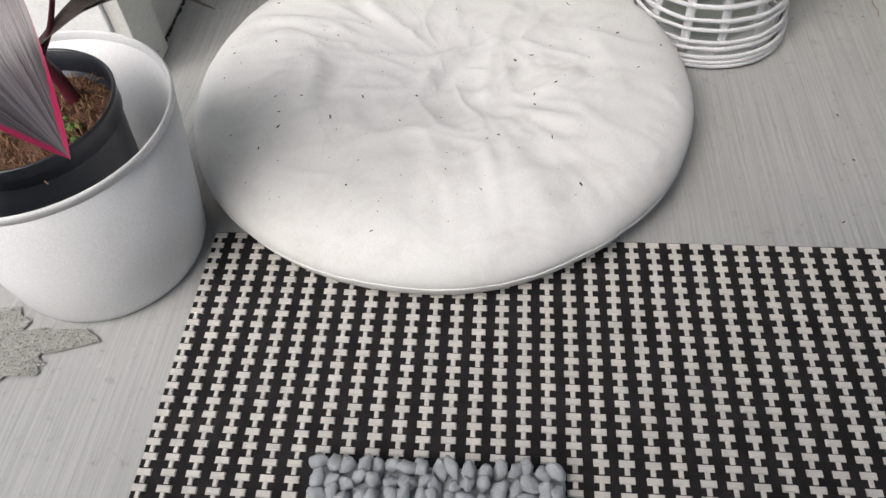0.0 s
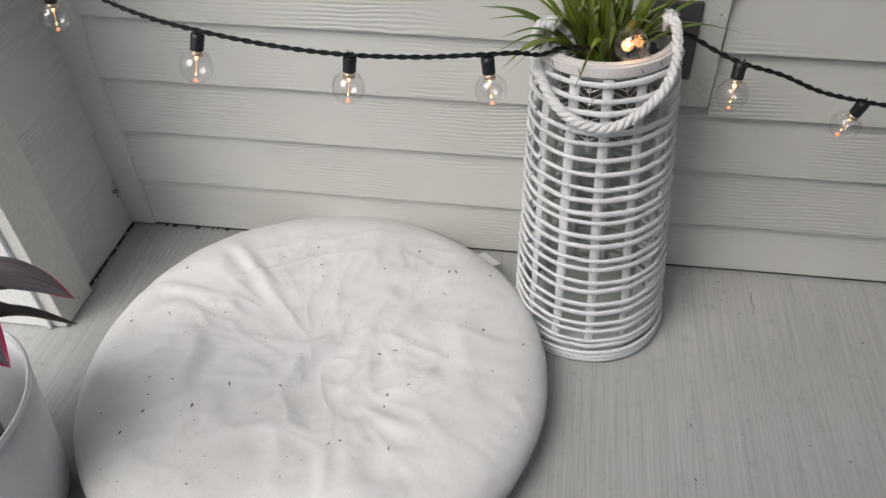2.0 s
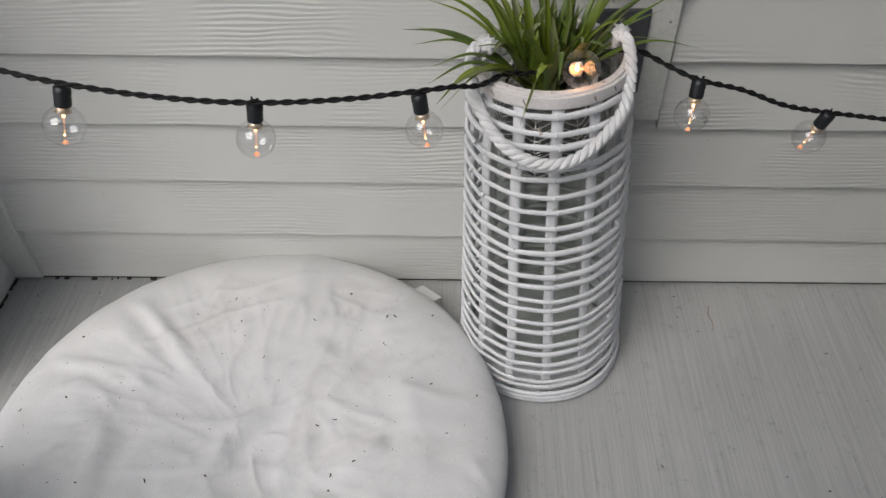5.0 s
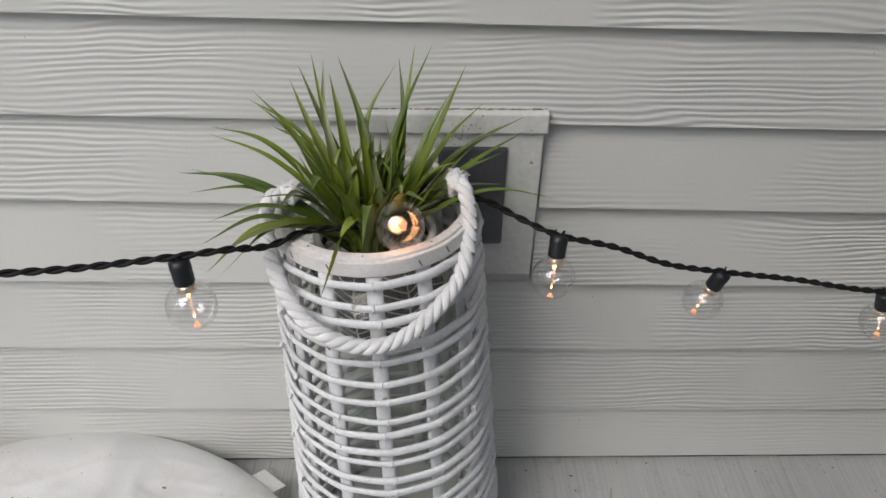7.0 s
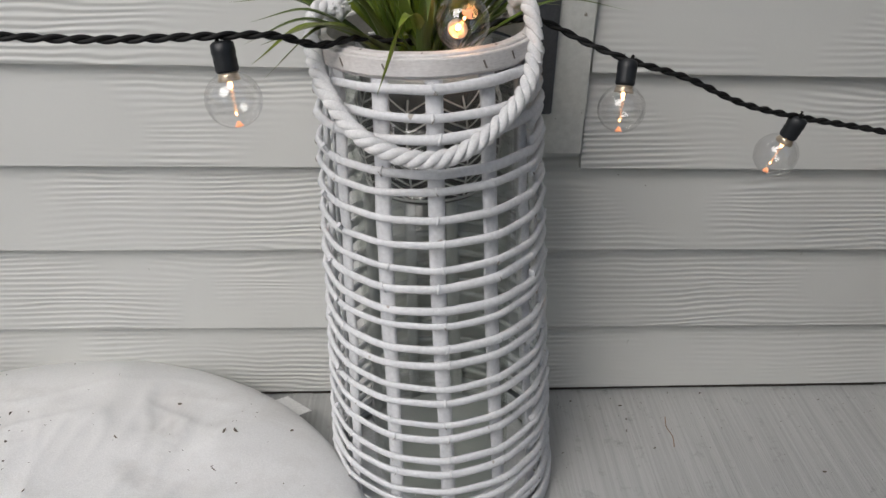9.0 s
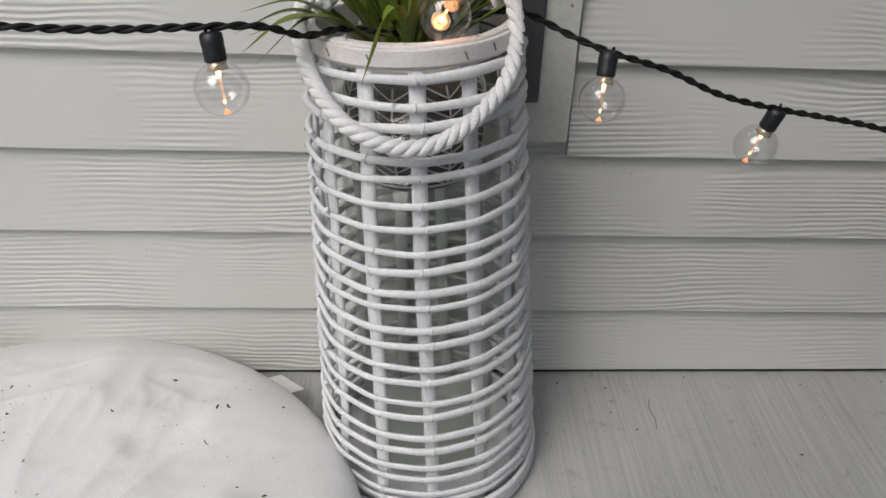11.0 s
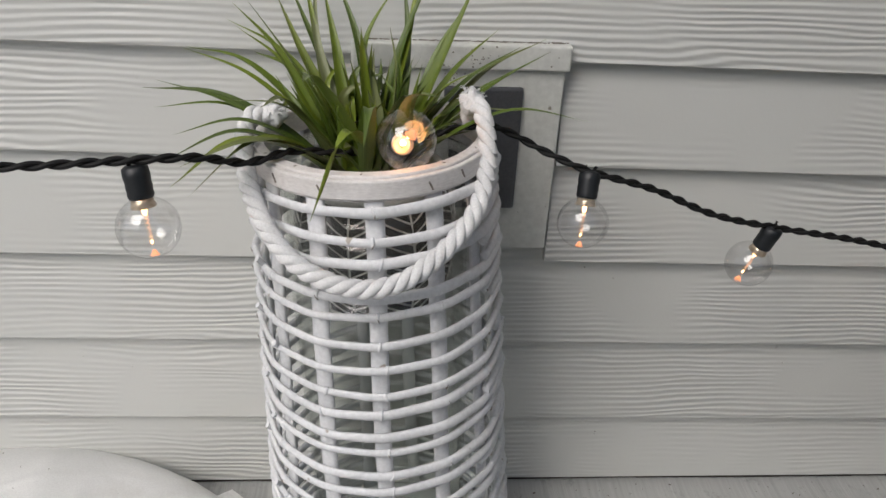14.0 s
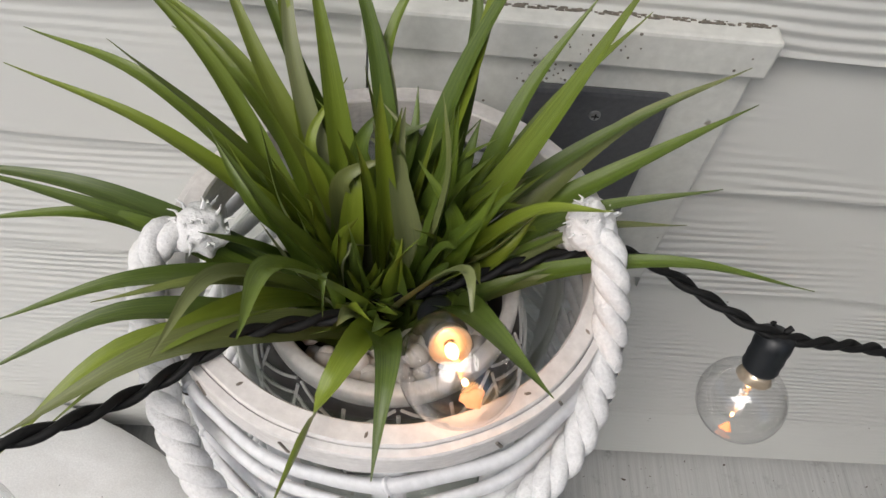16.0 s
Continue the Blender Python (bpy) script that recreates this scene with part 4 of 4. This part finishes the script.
POT = [(0.388, 0.054), (0.396, 0.0620), (0.430, 0.0692), (0.456, 0.0705), (0.478, 0.0680), (0.492, 0.0630), (0.497, 0.0605)]


def pot_radius(z):
    for (za, ra), (zb, rb) in zip(POT, POT[1:]):
        if z <= zb:
            return ra + (rb - ra) * max(0, z - za) / (zb - za)
    return POT[-1][1]


part("body", revolve([(0, 0.388)] + [(r, z) for z, r in POT] + [(0.054, 0.497), (0.057, 0.47), (0, 0.46)], 72, (QX, QY)), M_POTDARK, gp, smooth=True)
part("lip", revolve([(0.0545, 0.4975), (0.0606, 0.4975), (0.0618, 0.4990), (0.0618, 0.5080), (0.0606, 0.5095), (0.0556, 0.5095), (0.0545, 0.5080), (0.0545, 0.4975)], 72, (QX, QY)), M_POTWHITE, gp, "white glazed lip", smooth=True)
NP = 16
for k in range(NP):
    a0 = 2 * math.pi * (k + 0.28) / NP
    for r in range(11):
        z = 0.395 + r * 0.0088
        d = 1 if k % 2 else -1
        p = []
        for i in range(6):
            f = i / 5
            zz = z + (f if d > 0 else 1 - f) * 0.013
            aa = a0 + 2 * math.pi / NP * (0.05 + 0.90 * f)
            rr = pot_radius(zz) + 0.0006
            p.append((QX + rr * math.cos(aa), QY + rr * math.sin(aa), zz))
        if z < 0.484:
            part("herringbone", sweep(p, 0.0009, 4), M_POTWHITE, gp)
    bm = bmesh.new()
    sweep([(QX + (pot_radius(z) + 0.0004) * math.cos(a0), QY + (pot_radius(z) + 0.0004) * math.sin(a0), z) for z in (0.397, 0.42, 0.44, 0.456, 0.47, 0.482, 0.493)], 0.0010, 4, bm=bm)
    part("stripe", bm, M_POTWHITE, gp)
part("foot_band", sweep([(QX + 0.0625 * math.cos(2 * math.pi * i / 60), QY + 0.0625 * math.sin(2 * math.pi * i / 60), 0.396) for i in range(60)], 0.0013, 5, True), M_POTWHITE, gp)

pv = empty("pebbles", "small white pebbles filling the pot", "pebbles", kind="stuff")
pv.matrix_basis = TIP
stones = []
for s in range(5):
    bm = bmesh.new()
    bmesh.ops.create_icosphere(bm, subdivisions=2, radius=0.0052)
    for v in bm.verts:
        v.co = v.co * (1 + 0.35 * noise.noise(v.co * 120 + Vector((s * 3, 1, 0))))
        v.co.z *= 0.75
    me = bpy.data.meshes.new("pebble")
    bm.to_mesh(me)
    bm.free()
    me.materials.append(M_PEBBLE)
    me.shade_smooth()
    stones.append(me)
for i in range(230):
    r, a = 0.0495 * math.sqrt(rnd.random()), rnd.uniform(0, 6.28)
    piece("pebble", stones[i % 5], pv, pose(QX + r * math.cos(a), QY + r * math.sin(a), 0.492 + rnd.uniform(-0.007, 0.005), rnd.uniform(0, 360), rnd.uniform(0, 40), rnd.uniform(0, 360)) @ Matrix.Scale(rnd.uniform(0.7, 1.3), 4))

grass = empty("grass_plant", "artificial green grass tuft with long arching blades", "potted plant")
FOOT = Vector((0.317, -0.134, 0.496))


def blade(x, y, z, bow=0.012, width=0.011, sway=0.0, roll=0.0):
    """One blade from the tuft's foot to its tip; bow lifts its middle, sway bends it sideways, roll turns its face."""
    tip = Vector((x, min(y, -0.024), z))
    d = tip - FOOT
    out = Vector((d.x, d.y, 0))
    out = out.normalized() if out.length > 1e-4 else Vector((1, 0, 0))
    side = Vector((-out.y, out.x, 0))
    o = FOOT + out * rnd.uniform(0.006, 0.026) + side * rnd.uniform(-0.018, 0.018)
    d = tip - o
    up = Vector((0, 0, 1))
    sway += rnd.uniform(-0.007, 0.007)
    bow += rnd.uniform(-0.003, 0.007)
    p1 = o + d * 0.28 + up * bow * 0.85 + side * sway * 0.4
    p2 = o + d * 0.62 + up * bow * 1.1 + side * sway
    p1.y, p2.y = min(p1.y, -0.045), min(p2.y, -0.032)
    face = up * 0.9 - out * 0.75 + side * roll
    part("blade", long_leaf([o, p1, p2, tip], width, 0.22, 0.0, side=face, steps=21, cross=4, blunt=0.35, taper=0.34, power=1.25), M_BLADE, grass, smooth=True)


# long blades over the cushion side
blade(0.163, -0.096, 0.598, 0.016, 0.011)
blade(0.157, -0.064, 0.589, 0.022, 0.012, 0.004)
blade(0.151, -0.137, 0.584, 0.016, 0.012)
blade(0.138, -0.128, 0.574, 0.020, 0.013, 0.0, 0.3)
blade(0.152, -0.150, 0.566, 0.022, 0.012, -0.004)
blade(0.200, -0.056, 0.625, 0.012, 0.012)
blade(0.226, -0.134, 0.648, 0.006, 0.015, 0.0, -0.3)
blade(0.213, -0.045, 0.580, 0.020, 0.015, 0.0, 0.2)
blade(0.188, -0.034, 0.606, 0.018, 0.010)
blade(0.196, -0.030, 0.598, 0.014, 0.009)
blade(0.235, -0.042, 0.630, 0.008, 0.014)
blade(0.252, -0.135, 0.610, 0.010, 0.012, 0.006)
# upright blades towards the wall
blade(0.244, -0.036, 0.643, 0.006, 0.011)
blade(0.268, -0.028, 0.646, 0.004, 0.011, 0.004)
blade(0.257, -0.032, 0.654, 0.004, 0.010, -0.004)
blade(0.283, -0.030, 0.650, 0.002, 0.012)
blade(0.276, -0.050, 0.640, 0.004, 0.014)
blade(0.296, -0.045, 0.622, 0.004, 0.012)
blade(0.340, -0.026, 0.640, 0.004, 0.010, 0.012, 0.4)
blade(0.344, -0.034, 0.650, 0.002, 0.011, -0.006)
blade(0.360, -0.044, 0.668, 0.000, 0.011)
blade(0.376, -0.058, 0.672, 0.002, 0.013, 0.0, 0.2)
blade(0.407, -0.089, 0.665, 0.002, 0.015, 0.0, -0.3)
blade(0.430, -0.034, 0.602, 0.010, 0.011)
blade(0.398, -0.060, 0.630, 0.006, 0.012)
# blades over the outlet side
blade(0.468, -0.069, 0.604, 0.012, 0.012)
blade(0.470, -0.085, 0.598, 0.014, 0.016, 0.0, 0.2)
blade(0.445, -0.080, 0.600, 0.012, 0.011, 0.004)
blade(0.442, -0.138, 0.603, 0.010, 0.012)
blade(0.447, -0.121, 0.558, 0.020, 0.010)
blade(0.494, -0.154, 0.562, 0.030, 0.010)
blade(0.400, -0.150, 0.600, 0.012, 0.012, 0.004)
# drooping blades over the rim
blade(0.190, -0.230, 0.553, 0.024, 0.018)
blade(0.187, -0.219, 0.522, 0.038, 0.013, 0.006)
blade(0.172, -0.204, 0.546, 0.026, 0.015, -0.004)
blade(0.183, -0.236, 0.540, 0.034, 0.012, -0.004)
blade(0.176, -0.190, 0.560, 0.020, 0.012)
blade(0.246, -0.216, 0.592, 0.026, 0.012, -0.008)
blade(0.222, -0.196, 0.590, 0.020, 0.010, 0.008)
blade(0.279, -0.243, 0.518, 0.052, 0.014)
blade(0.318, -0.246, 0.576, 0.040, 0.014)
blade(0.371, -0.228, 0.606, 0.030, 0.017, -0.004)
blade(0.276, -0.218, 0.612, 0.034, 0.016, -0.012)
blade(0.350, -0.190, 0.580, 0.034, 0.009, 0.006)
blade(0.296, -0.186, 0.572, 0.030, 0.008)
for i in range(120):
    a = rnd.uniform(0, 2 * math.pi)
    front = math.sin(a) < -0.35
    reach = rnd.uniform(0.016, 0.088) * (0.60 if front else 1)
    rise = (0.150 - 0.80 * reach) * rnd.uniform(0.55, 1.0) * (0.62 if front else 1)
    blade(FOOT.x + reach * math.cos(a), FOOT.y + reach * math.sin(a), FOOT.z + rise, rnd.uniform(0, 0.014), rnd.uniform(0.008, 0.014), rnd.uniform(-0.012, 0.012), rnd.uniform(-0.8, 0.8))

# ---- string of globe bulbs ----
lights = empty("string_light", "black string light with clear globe bulbs glowing warm", "string light")
SOCK = [(-0.470, -0.190, 0.615), (-0.207, -0.290, 0.592), (-0.010, -0.280, 0.565), (0.165, -0.246, 0.555), (0.501, -0.150, 0.511), (0.684, -0.126, 0.446), (0.885, -0.110, 0.405)]
LAMP = [(-0.474, -0.195, 0.565), (-0.213, -0.302, 0.558), (-0.014, -0.287, 0.530), (0.170, -0.254, 0.518), (0.497, -0.164, 0.476), (0.674, -0.122, 0.411), (0.893, -0.110, 0.367)]
cable_path = spline([(-0.625, -0.06, 0.72), (-0.56, -0.13, 0.665), (-0.470, -0.190, 0.640), (-0.354, -0.248, 0.622), (-0.28, -0.275, 0.612), (-0.207, -0.292, 0.605), (-0.11, -0.295, 0.590), (-0.015, -0.290, 0.579), (0.08, -0.268, 0.568), (0.165, -0.247, 0.565), (0.203, -0.232, 0.561), (0.232, -0.207, 0.5465), (0.262, -0.182, 0.5455), (0.300, -0.165, 0.537), (0.348, -0.146, 0.538), (0.385, -0.136, 0.5465), (0.412, -0.132, 0.549), (0.432, -0.130, 0.543), (0.465, -0.140, 0.529), (0.501, -0.150, 0.517), (0.56, -0.143, 0.498), (0.62, -0.136, 0.471), (0.684, -0.126, 0.453), (0.77, -0.118, 0.436), (0.885, -0.110, 0.412), (0.98, -0.10, 0.42), (1.10, -0.07, 0.46), (1.195, -0.03, 0.53)], 10)
cable_path = resample(cable_path, 0.003)
for k in range(2):
    part("cable", sweep(strand(cable_path, 0.0017, 30, k * math.pi), 0.0019, 7), M_BLACKWIRE, lights, smooth=True)


def bulb(top, centre, R=0.0217, hot=1.0):
    """A socket that hangs from top, with a globe round centre."""
    top, c = Vector(top), Vector(centre)
    q = (top - c).normalized().to_track_quat("Z", "Y").to_matrix().to_4x4()
    m = Matrix.Translation(c) @ q
    def put(bm):
        bm.transform(m)
        return bm
    n0 = R * 0.93
    sk = part("socket", put(revolve([(0, n0 + 0.001), (0.0082, n0 + 0.001), (0.0090, n0 + 0.003), (0.0086, n0 + 0.006), (0.0090, n0 + 0.009), (0.0086, n0 + 0.012), (0.0092, n0 + 0.016), (0.0088, n0 + 0.022), (0.0060, n0 + 0.024), (0, n0 + 0.024)], 24)), M_SOCKET, lights, smooth=True)
    hook = [Vector((0.0040, 0, n0 + 0.021)), Vector((0.0030, 0, n0 + 0.0255)), Vector((0.0045, 0, n0 + 0.028))]
    part("lead", put(sweep(hook, 0.0016, 6)), M_BLACKWIRE, sk)
    hook = [Vector((-0.0040, 0, n0 + 0.021)), Vector((-0.0030, 0, n0 + 0.0255)), Vector((-0.0045, 0, n0 + 0.028))]
    part("lead", put(sweep(hook, 0.0016, 6)), M_BLACKWIRE, sk)
    prof = [(0, -R)] + [(R * math.sin(t), -R * math.cos(t)) for t in [math.pi * k / 26 for k in range(1, 23)]] + [(0.0078, R * 0.94), (0.0078, n0 + 0.004)]
    g = part("globe", put(revolve(prof, 40)), M_GLASS, sk, "clear glass globe", smooth=True)
    part("stem", put(revolve([(0, n0), (0.0030, n0), (0.0022, 0.010), (0.0008, 0.006), (0, 0.006)], 14)), M_GLASS, sk, smooth=True)
    part("collar", put(revolve([(0.0028, n0 - 0.001), (0.0076, n0 + 0.0005), (0.0076, n0 - 0.002), (0.0088, n0 - 0.0048), (0.0084, n0 - 0.0056), (0.0060, n0 - 0.0040), (0.0030, n0 - 0.005), (0.0028, n0 - 0.001)], 20)), M_BRASS, sk, smooth=True)
    fil = [Vector((0.0021 * math.sin(k * 1.9) * (1 - k / 34), 0.0021 * math.cos(k * 1.9) * (1 - k / 34), 0.0135 - 0.00095 * k)) for k in range(29)]
    part("support_wire", put(sweep([Vector((0.0016, 0, 0.0135)), Vector((0.0020, 0, 0)), Vector((0.0010, 0, -0.0117))], 0.00016, 4)), M_BRASS, sk)
    fb, eb = bmesh.new(), bmesh.new()
    bmesh.ops.create_icosphere(fb, subdivisions=2, radius=0.0019 * hot, matrix=Matrix.Translation((0.0003, 0, 0.0120)) @ Matrix.Diagonal((1, 1, 1.9, 1)))
    # lower spot: the filament's reflection, added as a glowing blob
    bmesh.ops.create_icosphere(fb, subdivisions=2, radius=0.0009 * hot, matrix=Matrix.Translation((0.0003, 0, -0.0105)) @ Matrix.Diagonal((1, 1, 1.6, 1)))
    # glowing shape in place of the reflection at the globe's end
    tip = [(0, -R * 0.97), (0.0018 * hot, -R * 0.96), (0.0030 * hot, -R * 0.92), (0.0016 * hot, -R * 0.86), (0.0006 * hot, -R * 0.76), (0, -R * 0.74)]
    revolve(tip, 12, bm=eb, wob=lambda a, r, z: (0.0008 * math.sin(3 * a + 1) + 0.0005 * math.sin(5 * a), 0))
    part("coil", put(sweep(fil, 0.00018, 5)), M_COIL, sk, "thin glowing filament coil")
    part("filament", put(fb), M_FILAMENT, sk, "glowing orange filament with its reflected lower spot")
    part("tip_reflection", put(eb), M_REFLECTION, sk, "orange glow standing for the filament's reflection in the globe", smooth=True)


for t, c in zip(SOCK, LAMP):
    bulb(t, c)
bulb((0.338, -0.153, 0.5325), (0.347, -0.198, 0.5625), 0.0228, 1.4)
glow = new("bulb_glow", bpy.data.lights.new("bulb_glow", "POINT"))
glow.data.energy, glow.data.color, glow.data.shadow_soft_size = 0.016, (1.0, 0.45, 0.16), 0.003
glow.matrix_world = Matrix.Translation((0.347, -0.200, 0.5625))
